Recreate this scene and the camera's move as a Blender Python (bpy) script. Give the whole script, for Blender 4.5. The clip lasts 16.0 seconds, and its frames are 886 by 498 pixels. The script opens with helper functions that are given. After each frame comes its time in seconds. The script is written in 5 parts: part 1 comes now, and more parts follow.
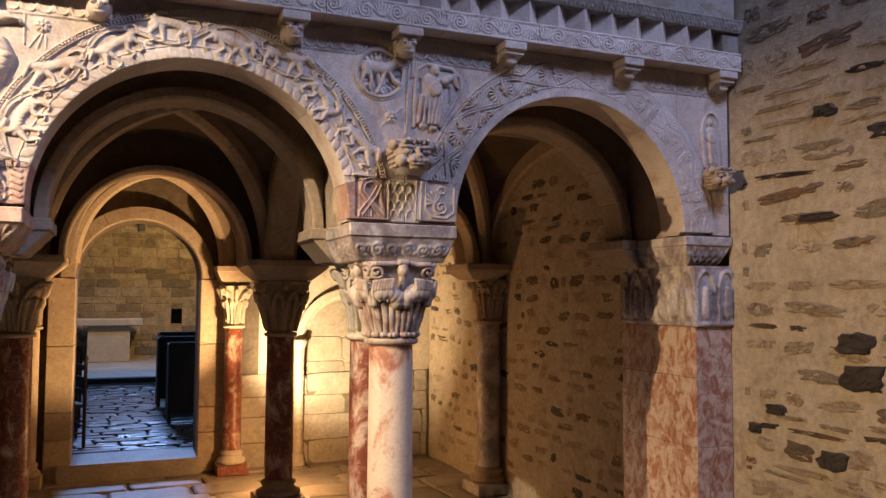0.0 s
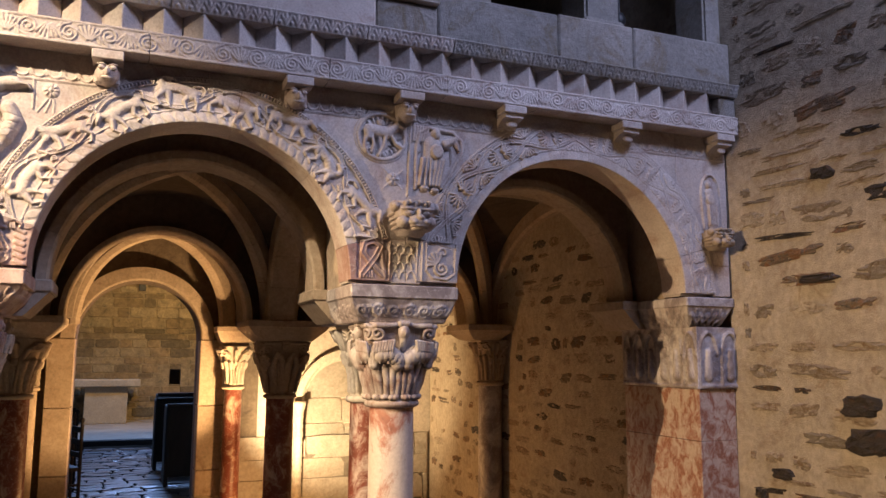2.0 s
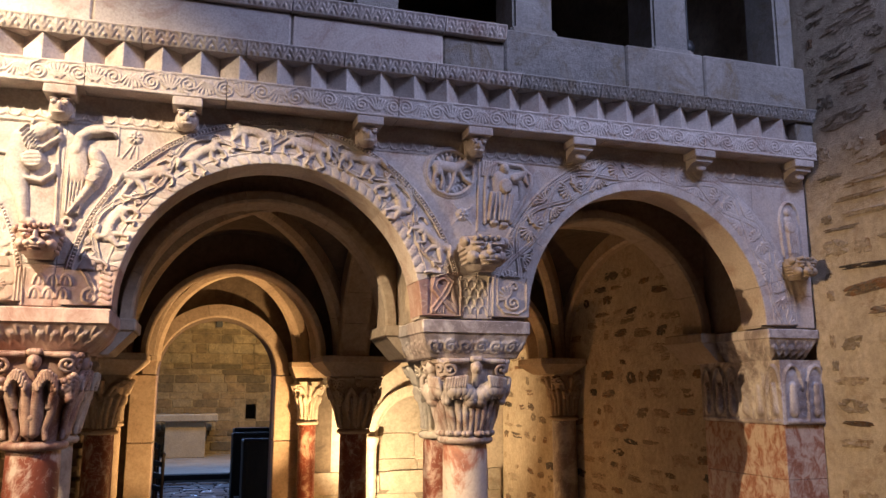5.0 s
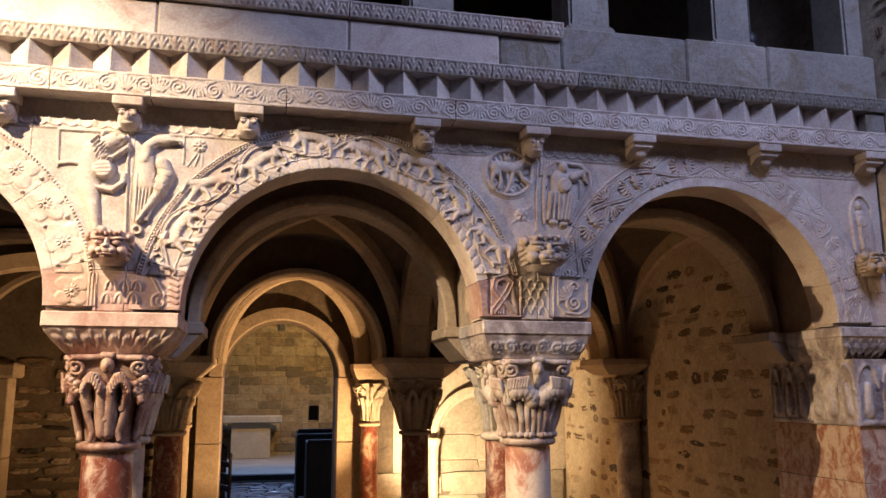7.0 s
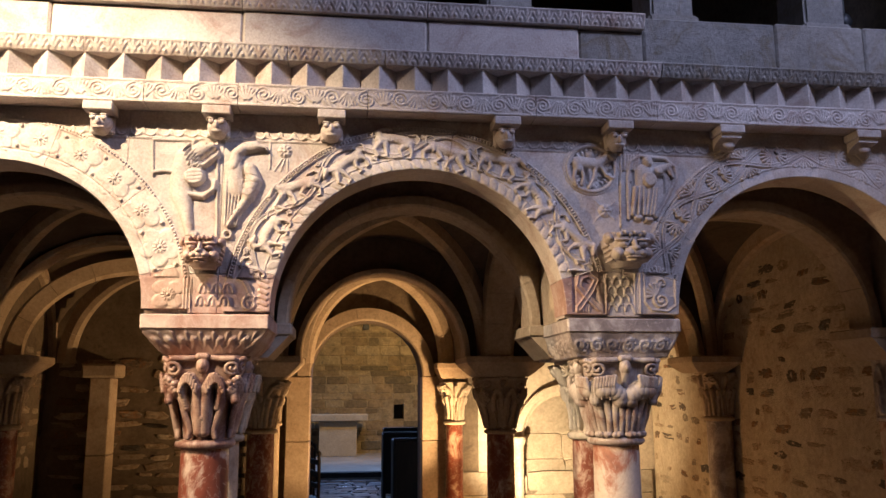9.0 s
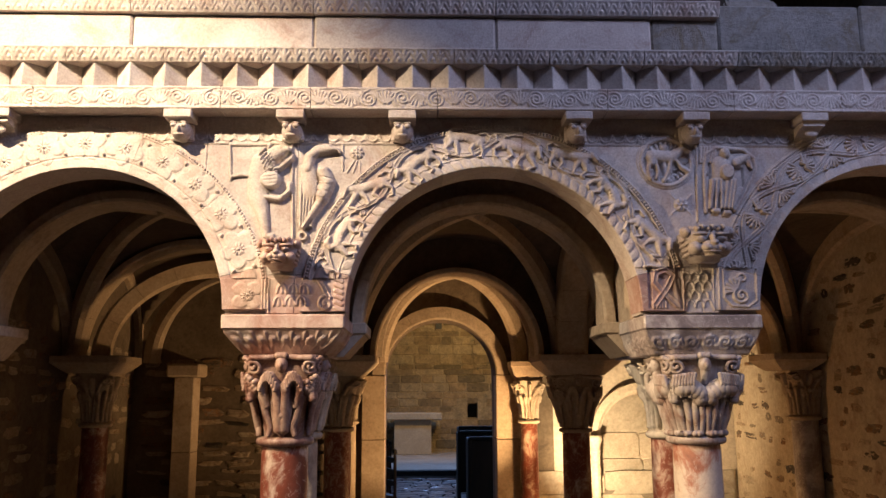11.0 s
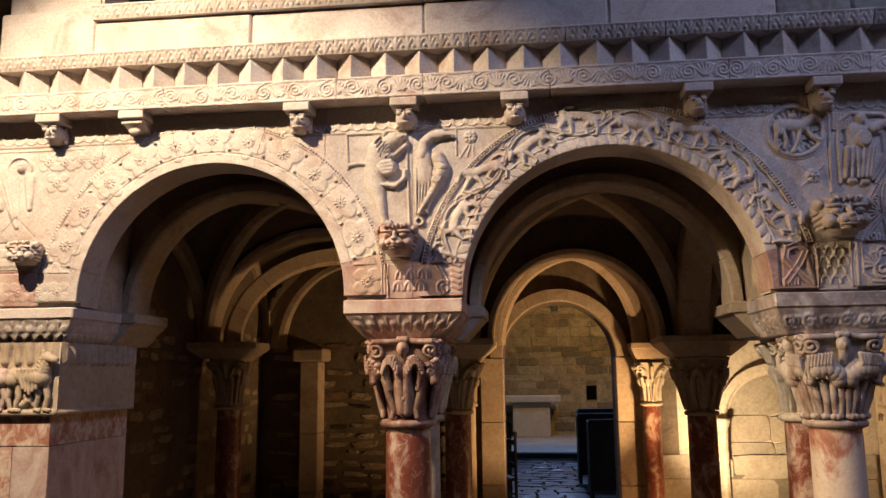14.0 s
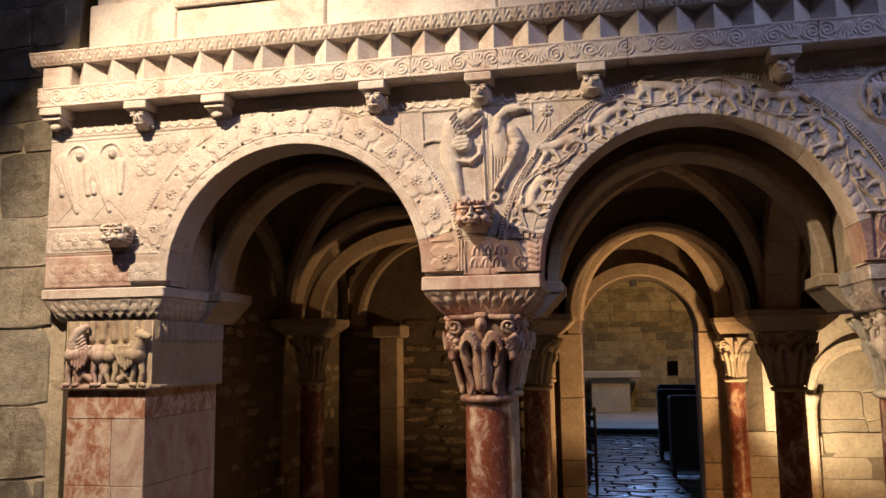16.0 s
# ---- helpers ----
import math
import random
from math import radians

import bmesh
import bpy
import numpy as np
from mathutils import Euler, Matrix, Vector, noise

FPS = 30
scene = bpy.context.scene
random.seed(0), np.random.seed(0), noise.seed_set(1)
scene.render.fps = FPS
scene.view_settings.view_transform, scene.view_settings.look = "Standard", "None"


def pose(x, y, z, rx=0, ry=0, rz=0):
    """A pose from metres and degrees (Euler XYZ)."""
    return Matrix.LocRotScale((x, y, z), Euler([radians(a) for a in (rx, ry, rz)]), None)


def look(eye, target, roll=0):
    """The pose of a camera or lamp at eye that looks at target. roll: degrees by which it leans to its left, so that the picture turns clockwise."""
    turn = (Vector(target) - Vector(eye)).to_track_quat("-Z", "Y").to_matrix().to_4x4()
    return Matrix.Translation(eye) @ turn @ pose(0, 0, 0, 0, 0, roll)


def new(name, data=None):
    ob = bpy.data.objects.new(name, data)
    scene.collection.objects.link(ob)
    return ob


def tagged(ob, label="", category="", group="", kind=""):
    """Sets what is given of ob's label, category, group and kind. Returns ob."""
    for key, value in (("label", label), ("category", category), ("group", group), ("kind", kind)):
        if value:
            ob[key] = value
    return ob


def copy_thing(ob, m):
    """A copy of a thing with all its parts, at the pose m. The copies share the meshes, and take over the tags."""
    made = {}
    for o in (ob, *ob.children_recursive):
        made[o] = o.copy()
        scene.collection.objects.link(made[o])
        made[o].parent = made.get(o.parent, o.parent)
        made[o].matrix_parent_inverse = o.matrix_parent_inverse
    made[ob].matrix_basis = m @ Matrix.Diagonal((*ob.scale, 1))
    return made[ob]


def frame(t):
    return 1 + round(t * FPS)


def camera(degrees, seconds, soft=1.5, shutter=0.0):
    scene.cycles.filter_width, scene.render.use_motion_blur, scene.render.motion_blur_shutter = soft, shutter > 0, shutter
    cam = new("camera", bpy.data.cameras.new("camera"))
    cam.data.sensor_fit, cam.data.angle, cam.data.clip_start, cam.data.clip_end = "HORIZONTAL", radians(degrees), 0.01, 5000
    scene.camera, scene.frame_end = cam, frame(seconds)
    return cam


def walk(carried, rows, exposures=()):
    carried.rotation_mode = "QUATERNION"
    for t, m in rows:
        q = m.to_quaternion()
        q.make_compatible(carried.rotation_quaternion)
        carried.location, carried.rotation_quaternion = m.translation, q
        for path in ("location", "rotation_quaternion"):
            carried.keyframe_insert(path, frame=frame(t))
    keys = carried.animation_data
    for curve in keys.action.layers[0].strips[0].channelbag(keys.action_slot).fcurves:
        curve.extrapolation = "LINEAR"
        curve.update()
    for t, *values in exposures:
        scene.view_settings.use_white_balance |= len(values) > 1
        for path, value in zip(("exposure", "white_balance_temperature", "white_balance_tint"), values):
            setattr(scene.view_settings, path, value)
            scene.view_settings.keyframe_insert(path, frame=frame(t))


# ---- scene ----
cam = camera(58.0, 16.0)
PATH = [
    (0, (-0.11, -3.546, 1.796), (0.642, -1.696, 1.916), 0.3),
    (0.5, (-0.11, -3.545, 1.799), (0.647, -1.7, 1.954), 0.2),
    (1, (-0.108, -3.547, 1.8), (0.644, -1.703, 1.99), 0.3),
    (1.5, (-0.11, -3.549, 1.804), (0.635, -1.706, 2.026), 0.2),
    (2, (-0.113, -3.549, 1.804), (0.631, -1.712, 2.072), 0.3),
    (2.5, (-0.112, -3.551, 1.806), (0.628, -1.717, 2.105), 0.3),
    (3, (-0.114, -3.549, 1.808), (0.616, -1.715, 2.129), 0.2),
    (3.5, (-0.115, -3.553, 1.808), (0.591, -1.712, 2.139), 0.3),
    (4, (-0.116, -3.551, 1.81), (0.542, -1.693, 2.15), 0.2),
    (6.5, (-0.124, -3.544, 1.815), (0.355, -1.634, 2.166), -0.0),
    (7, (-0.125, -3.544, 1.813), (0.312, -1.624, 2.165), -0.1),
    (7.5, (-0.128, -3.544, 1.815), (0.26, -1.613, 2.165), -0.2),
    (8, (-0.132, -3.541, 1.814), (0.201, -1.601, 2.165), -0.2),
    (8.5, (-0.133, -3.542, 1.815), (0.154, -1.594, 2.164), -0.3),
    (9, (-0.134, -3.539, 1.815), (0.105, -1.585, 2.164), -0.2),
    (11.5, (-0.142, -3.537, 1.812), (-0.12, -1.567, 2.156), -0.4),
    (12, (-0.144, -3.534, 1.813), (-0.168, -1.562, 2.147), -0.5),
    (12.5, (-0.146, -3.535, 1.814), (-0.236, -1.564, 2.141), -0.5),
    (13, (-0.148, -3.535, 1.812), (-0.29, -1.566, 2.133), -0.5),
    (13.5, (-0.148, -3.532, 1.812), (-0.327, -1.565, 2.128), -0.5),
    (14, (-0.154, -3.532, 1.812), (-0.374, -1.568, 2.12), -0.6),
    (14.5, (-0.152, -3.529, 1.812), (-0.417, -1.57, 2.112), -0.6),
    (15, (-0.154, -3.53, 1.814), (-0.473, -1.577, 2.103), -0.7),
    (15.5, (-0.156, -3.527, 1.813), (-0.524, -1.58, 2.088), -0.7),
    (16, (-0.161, -3.531, 1.812), (-0.569, -1.589, 2.063), -0.7),
]
walk(cam, [(t, look(eye, target, roll)) for t, eye, target, roll in PATH],
     exposures=[(0, 0.22), (4, 0.28), (6.5, 0.22), (9, 0.05), (12.5, -0.3), (14.5, -0.55), (16, -0.6)])

# ---- light ----
world = bpy.data.worlds.new("world")
scene.world = world
world.use_nodes = True
wn = world.node_tree.nodes
sky = wn.new("ShaderNodeTexSky")
sky.sky_type = "NISHITA"
sky.sun_disc = False
sky.sun_elevation, sky.sun_rotation = radians(25), radians(120)
world.node_tree.links.new(sky.outputs[0], wn["Background"].inputs[0])
wn["Background"].inputs[1].default_value = 0.08


def lamp(name, kind, m, power, colour, size=0.1, spot=None, blend=0.5, size_y=None):
    data = bpy.data.lights.new(name, kind)
    data.energy, data.color = power, colour
    if kind == "AREA":
        data.size = size
        if size_y:
            data.shape, data.size_y = "RECTANGLE", size_y
    else:
        data.shadow_soft_size = size
    if spot:
        data.spot_size, data.spot_blend = radians(spot), blend
    ob = new(name, data)
    ob.matrix_world = m
    return ob


WARM, AMBER, COOL = (1.0, 0.77, 0.52), (1.0, 0.64, 0.32), (0.50, 0.58, 1.0)
# spotlight high on the side wall, aimed at the parapet of the gallery
lamp("spotlight", "SPOT", look((-2.7, -2.3, 4.75), (-1.50, 0.0, 1.55)), 1750, WARM, 0.03, 71, 0.55)
# daylight from a high window of the nave
lamp("window_light", "AREA", look((2.55, -3.2, 6.0), (2.1, 0, 2.5)), 155, COOL, 1.2, size_y=1.2)
# second spotlight on the far side wall, grazing the arcade and aimed at the rubble wall
lamp("side_spotlight", "SPOT", look((-4.6, -1.3, 3.1), (3.05, -0.30, 1.15)), 1400, (1.0, 0.68, 0.38), 0.04, 32, 0.85)
# floodlights on a stand hidden behind a column of the tribune: one on the back wall, one on the ribs
lamp("niche_floodlight", "SPOT", look((1.345, 4.10, 0.9), (2.1, 5.12, 1.5)), 240, (1.0, 0.70, 0.38), 0.05, 112, 0.8)
lamp("rib_floodlight", "SPOT", look((1.33, 4.00, 0.7), (0.0, 4.65, 1.8)), 380, (1.0, 0.58, 0.25), 0.05, 82, 0.6)
lamp("stand_lamp", "POINT", pose(1.345, 3.95, 0.45), 38, (1.0, 0.50, 0.18), 0.05)
# nave beyond the doorway
lamp("west_window_light", "AREA", look((0.6, 14.5, 5.6), (0.3, 9.5, 0.2)), 520, (0.30, 0.50, 1.0), 1.8)
lamp("west_lamp", "SPOT", look((2.2, 14.0, 4.8), (0.0, 18.0, 1.4)), 760, (1.0, 0.64, 0.25), 0.1, 90, 0.8)


# ---- materials ----
def nodes_of(name, rough=0.8):
    m = bpy.data.materials.new(name)
    m.use_nodes = True
    nt = m.node_tree
    b = nt.nodes["Principled BSDF"]
    b.inputs["Roughness"].default_value = rough
    return m, nt, b


def ramp(nt, src, stops):
    r = nt.nodes.new("ShaderNodeValToRGB")
    el = r.color_ramp.elements
    while len(el) < len(stops):
        el.new(0.5)
    for e, (p, c) in zip(el, stops):
        e.position, e.color = p, (*c, 1)
    nt.links.new(src, r.inputs[0])
    return r.outputs[0]


def noise_tex(nt, scale, detail=6, rough=0.6, dist=0.0, obj=False, stretch=None):
    tc = nt.nodes.new("ShaderNodeTexCoord" if obj else "ShaderNodeNewGeometry")
    src = tc.outputs["Object" if obj else "Position"]
    if stretch:
        mp = nt.nodes.new("ShaderNodeMapping")
        mp.inputs["Scale"].default_value = stretch
        nt.links.new(src, mp.inputs[0])
        src = mp.outputs[0]
    n = nt.nodes.new("ShaderNodeTexNoise")
    for k, v in (("Scale", scale), ("Detail", detail), ("Roughness", rough), ("Distortion", dist)):
        n.inputs[k].default_value = v
    nt.links.new(src, n.inputs["Vector"])
    return n.outputs[0]


def mix(nt, fac, a, b, mode="MIX"):
    n = nt.nodes.new("ShaderNodeMix")
    n.data_type, n.blend_type = "RGBA", mode
    for val, sock in ((fac, n.inputs[0]), (a, n.inputs[6]), (b, n.inputs[7])):
        if isinstance(val, (int, float)):
            sock.default_value = val
        elif isinstance(val, tuple):
            sock.default_value = (*val, 1)
        else:
            nt.links.new(val, sock)
    return n.outputs[2]


def bump(nt, b, height, strength, dist=0.01):
    n = nt.nodes.new("ShaderNodeBump")
    n.inputs["Strength"].default_value, n.inputs["Distance"].default_value = strength, dist
    nt.links.new(height, n.inputs["Height"])
    nt.links.new(n.outputs[0], b.inputs["Normal"])


def stone(name, dark, light, stain=None, rough=0.75, scale=3.0, vary=0.25, bumps=0.35, fine=45, thr=(0.55, 0.72), stretch=None, deep=0.006):
    """Weathered stone: two broad tones, stains, fine grain, and a change of tone from piece to piece."""
    m, nt, b = nodes_of(name, rough)
    c = ramp(nt, noise_tex(nt, scale, 7, 0.65, 0.4, stretch=stretch), [(0.3, dark), (0.7, light)])
    if stain:
        f = ramp(nt, noise_tex(nt, scale * 1.3, 8, 0.7, 1.2), [(thr[0], (0, 0, 0)), (thr[1], (1, 1, 1))])
        c = mix(nt, f, c, stain)
    g = noise_tex(nt, fine, 5, 0.7)
    c = mix(nt, 0.55, c, ramp(nt, g, [(0.28, (0.42, 0.40, 0.38)), (0.62, (1, 1, 1))]), "MULTIPLY")
    oi = nt.nodes.new("ShaderNodeObjectInfo")
    c = mix(nt, 1.0, c, ramp(nt, oi.outputs["Random"], [(0.0, (1 - vary,) * 3), (0.5, (1 - vary * 0.3, 1 - vary * 0.45, 1 - vary * 0.6)), (1.0, (1, 1, 1))]), "MULTIPLY")
    nt.links.new(c, b.inputs["Base Color"])
    bump(nt, b, noise_tex(nt, fine * 0.8, 8, 0.75), bumps, deep)
    return m


def veined(name, red, cream, scale=5.0, rough=0.45, lo=0.46, hi=0.58):
    """Veined marble: a deep body colour cut by cream clouds and thin veins."""
    m, nt, b = nodes_of(name, rough)
    cl = noise_tex(nt, scale, 12, 0.70, 0.7, stretch=(1, 1, 0.7))
    c = ramp(nt, cl, [(0.28, tuple(v * 0.55 for v in red)), (lo, red), (hi, cream), (0.8, tuple(v * 1.12 for v in cream))])
    v = ramp(nt, noise_tex(nt, scale * 1.9, 8, 0.6, 1.0), [(0.49, (0, 0, 0)), (0.5, (0.8, 0.8, 0.8)), (0.51, (0, 0, 0))])
    c = mix(nt, v, c, cream)
    c = mix(nt, 0.5, c, ramp(nt, noise_tex(nt, 60, 4, 0.7), [(0.3, (0.6, 0.58, 0.56)), (0.65, (1, 1, 1))]), "MULTIPLY")
    nt.links.new(c, b.inputs["Base Color"])
    bump(nt, b, noise_tex(nt, 50, 7, 0.7), 0.22, 0.004)
    return m


MARBLE = stone("pale_pink_marble", (0.50, 0.42, 0.38), (0.70, 0.64, 0.59), (0.42, 0.30, 0.25), 0.68, 3.2, 0.2, 0.6, 95, (0.5, 0.7))
ROSE = veined("rose_marble", (0.35, 0.21, 0.175), (0.52, 0.42, 0.37), 5.0, 0.55, 0.42, 0.62)
RED = veined("red_veined_marble", (0.22, 0.060, 0.035), (0.55, 0.42, 0.34), 6.5, 0.42, 0.52, 0.63)
PINK = veined("pink_pilaster_marble", (0.34, 0.14, 0.085), (0.55, 0.43, 0.35), 20.0, 0.65, 0.43, 0.56)
BUFF = stone("buff_sandstone", (0.36, 0.28, 0.20), (0.52, 0.43, 0.33), (0.30, 0.21, 0.14), 0.85, 2.6, 0.2, 0.4, 40)
GREYM = veined("grey_veined_marble", (0.30, 0.25, 0.24), (0.58, 0.53, 0.50), 5.0, 0.5)
CREAM = veined("cream_marble_with_red_clouds", (0.36, 0.15, 0.10), (0.58, 0.48, 0.40), 3.8, 0.5, 0.41, 0.50)
GREY = stone("grey_parapet_stone", (0.25, 0.235, 0.215), (0.42, 0.39, 0.355), (0.24, 0.19, 0.13), 0.85, 3.5, 0.25, 0.9, 45, (0.5, 0.66), deep=0.012)
MORTAR = stone("lime_mortar", (0.42, 0.35, 0.26), (0.58, 0.50, 0.39), (0.34, 0.25, 0.17), 0.95, 4.0, 0.05, 1.0, 26, deep=0.016)
PLASTER = stone("pale_lime_render", (0.50, 0.44, 0.36), (0.66, 0.60, 0.52), (0.42, 0.34, 0.26), 0.92, 1.8, 0.05, 0.5, 30)
# Near-black vault tone: the shade between the ribs is put into this colour.
SHADE_WEB = stone("shade_darkened_render", (0.07, 0.052, 0.038), (0.14, 0.105, 0.075), (0.05, 0.04, 0.03), 0.95, 2.0, 0.05, 0.8, 22)
SCHIST = stone("schist_rubble", (0.055, 0.05, 0.045), (0.32, 0.27, 0.21), (0.27, 0.15, 0.075), 0.7, 11.0, 0.7, 1.0, 60, (0.46, 0.58), (1, 1, 4.0), 0.012)
BLACK = stone("black_schist", (0.015, 0.014, 0.013), (0.075, 0.06, 0.045), (0.10, 0.055, 0.03), 0.5, 12.0, 0.4, 1.0, 50, (0.56, 0.64), (1, 1, 3.0), 0.014)
ASHLAR = stone("grey_brown_ashlar", (0.27, 0.24, 0.20), (0.44, 0.39, 0.32), (0.20, 0.16, 0.12), 0.85, 3.0, 0.4, 1.0, 26, (0.48, 0.66), (1, 1, 2.5), 0.02)
FARSTONE = stone("ochre_ashlar", (0.20, 0.155, 0.09), (0.40, 0.31, 0.18), (0.10, 0.095, 0.07), 0.9, 5.0, 0.6, 0.6, 22)
NICHE = stone("pale_grey_slab", (0.38, 0.35, 0.30), (0.54, 0.50, 0.43), (0.30, 0.25, 0.19), 0.85, 3.0, 0.25, 0.7, 30)
SLAB = stone("worn_floor_slab", (0.24, 0.21, 0.18), (0.42, 0.37, 0.31), (0.18, 0.15, 0.12), 0.55, 2.5, 0.3, 0.4, 30)
PALE = stone("tan_rubble", (0.30, 0.25, 0.18), (0.50, 0.43, 0.34), (0.25, 0.16, 0.09), 0.85, 10.0, 0.45, 1.0, 50, (0.5, 0.66), (1, 1, 4.5), 0.012)
# Dark paving bed; also colours in the shade of the far wall's recess.
BED_RECESS_SHADE = stone("bedding_and_recess_shade", (0.05, 0.05, 0.05), (0.09, 0.085, 0.08), None, 0.9)
COBBLE = stone("wet_schist_paving", (0.10, 0.11, 0.13), (0.20, 0.21, 0.23), None, 0.28, 4.0, 0.4, 0.5, 24)
# Dark wall tone that puts the shade of the unlit left bay into colour.
SHADE_WALL = stone("shade_darkened_wall", (0.11, 0.085, 0.06), (0.21, 0.165, 0.12), (0.08, 0.06, 0.05), 0.95, 3.0, 0.1, 0.9, 24)
# Kept dark so that the unseen floor and walls bounce little light.
LOW_BOUNCE = stone("low_bounce_stone", (0.08, 0.07, 0.06), (0.14, 0.12, 0.10), None, 0.9)
CAPM = veined("weathered_capital_marble", (0.24, 0.15, 0.12), (0.46, 0.40, 0.36), 7.0, 0.5, 0.38, 0.55)
CAPR = veined("dark_red_capital_marble", (0.17, 0.075, 0.055), (0.40, 0.28, 0.22), 8.0, 0.5, 0.42, 0.6)
ALTAR = stone("altar_stone", (0.34, 0.27, 0.18), (0.46, 0.37, 0.25), None, 0.85, 4.0, 0.1, 0.3, 30)
WOOD = stone("black_stained_wood", (0.010, 0.008, 0.007), (0.03, 0.022, 0.017), None, 0.75, 9.0, 0.2, 0.2, 60, stretch=(1, 1, 0.2))
IRON = stone("dark_iron", (0.02, 0.02, 0.02), (0.05, 0.05, 0.05), None, 0.5, 9.0, 0.1, 0.2, 60)


# ---- mesh tools ----
def mesh_from(name, verts, faces, smooth=True):
    me = bpy.data.meshes.new(name)
    me.from_pydata([tuple(v) for v in verts], [], faces)
    me.validate()
    if smooth:
        me.polygons.foreach_set("use_smooth", [True] * len(me.polygons))
    me.update()
    return me


def grid_faces(n, m, wrap=False, keep=None, base=0):
    idx = np.arange(n * m).reshape(n, m) + base
    if wrap:
        idx = np.vstack([idx, idx[:1]])
    q = np.stack([idx[:-1, :-1], idx[1:, :-1], idx[1:, 1:], idx[:-1, 1:]], -1)
    if keep is not None:
        q = q[keep]
    return q.reshape(-1, 4).tolist()


def obj(name, me, mat, parent=None, label=""):
    ob = new(name, me)
    if mat and not me.materials:
        me.materials.append(mat)
    if parent:
        ob.parent = parent
    if label:
        ob["label"] = label
    return ob


def thing(name, label, category, group="", kind="", at=(0, 0, 0)):
    ob = new(name)
    ob.empty_display_size = 0.1
    ob.location = at
    return tagged(ob, label, category, group, kind)


def part(name, bm, mat, parent, label="", smooth=False):
    me = bpy.data.meshes.new(name)
    bm.to_mesh(me)
    bm.free()
    if smooth:
        me.polygons.foreach_set("use_smooth", [True] * len(me.polygons))
    return obj(name, me, mat, parent, label)


def box_bm(x0, x1, y0, y1, z0, z1, bev=0.006, bm=None, segs=1):
    bm = bm or bmesh.new()
    r = bmesh.ops.create_cube(bm, size=1, matrix=Matrix.Translation(((x0 + x1) / 2, (y0 + y1) / 2, (z0 + z1) / 2)) @ Matrix.Diagonal((x1 - x0, y1 - y0, z1 - z0, 1)))
    if bev:
        es = list({e for v in r["verts"] for e in v.link_edges})
        bmesh.ops.bevel(bm, geom=es, offset=bev, segments=segs, affect="EDGES")
    return bm


def box(name, x0, x1, y0, y1, z0, z1, mat, parent=None, bev=0.006, label="", segs=1):
    return part(name, box_bm(x0, x1, y0, y1, z0, z1, bev, segs=segs), mat, parent, label)


def rough_block(seed, worn=0.05):
    """A unit block, centred, with a slightly uneven bevelled face towards -y."""
    rnd = random.Random(seed)
    pts = []
    for cx, cz in ((-.5, -.5), (.5, -.5), (.5, .5), (-.5, .5)):
        pts.append((cx * (1 - rnd.uniform(0, worn)), cz * (1 - rnd.uniform(0, worn))))
    front, mid, back = [], [], []
    for i in range(4):
        a, b = pts[i], pts[(i + 1) % 4]
        for k in range(3):
            f = (k + rnd.uniform(0.1, 0.5)) / 3 if k else 0.06
            x, z = a[0] + (b[0] - a[0]) * f, a[1] + (b[1] - a[1]) * f
            j = rnd.uniform(-worn, worn) * 0.35
            x, z = x * (1 + j), z * (1 + j)
            back.append((x, 0.5, z))
            mid.append((x, -0.3 - rnd.uniform(0, 0.1), z))
            k = 1 - 1.4 * min(worn, 0.05)
            front.append((x * k, -0.5 - rnd.uniform(-0.06, 0.06), z * k))
    n = len(front)
    vs = front + mid + back
    fs = [tuple(range(n))]
    for r in (0, n):
        fs += [(r + i, r + n + i, r + n + (i + 1) % n, r + (i + 1) % n) for i in range(n)]
    return mesh_from("block", vs, fs, False)


def rubble(seed):
    """A unit stone of a rubble wall: an irregular flat lump with a broken outline, front towards -y."""
    rnd = random.Random(seed)
    n = 17
    vs, prof = [], []
    ph, ph2 = rnd.uniform(0, 6), rnd.uniform(0, 6)
    for i in range(n):
        a = 2 * math.pi * i / n
        c, s = math.cos(a), math.sin(a)
        k = 1 / (abs(c) ** 5 + abs(s) ** 5) ** (1 / 5)
        k *= 0.97 + 0.10 * math.sin(2 * a + ph) + 0.07 * math.sin(5 * a + ph2) + rnd.uniform(-0.13, 0.06)
        prof.append((0.47 * c * k, 0.47 * s * k))
    for sc, y in ((0.45, -0.5), (0.82, -0.47), (0.97, -0.34), (1.0, -0.1), (1.0, 0.5)):
        for x, z in prof:
            vs.append((x * sc, y + rnd.uniform(-0.13, 0.13) * (-0.2 > y), z * sc))
    fs = [tuple(range(n))]
    for r in range(4):
        fs += [(r * n + i, r * n + n + i, r * n + n + (i + 1) % n, r * n + (i + 1) % n) for i in range(n)]
    return mesh_from("rubble", vs, fs, False)


BLOCKS = [rough_block(i) for i in range(10)]
FINE = [rough_block(30 + i, 0.010) for i in range(8)]
RUBBLE = [rubble(50 + i) for i in range(16)]


def with_mat(meshes, mat):
    out = []
    for me in meshes:
        me = me.copy()
        me.materials.append(mat)
        out.append(me)
    return out


def piece(name, me, parent, place, size, turn=0.0, lean=0.0):
    ob = new(name, me)
    ob.parent = parent
    ob.matrix_basis = Matrix.Translation(place) @ Matrix.Rotation(turn, 4, "Z") @ Matrix.Rotation(lean, 4, "Y") @ Matrix.Diagonal((*size, 1))
    return ob


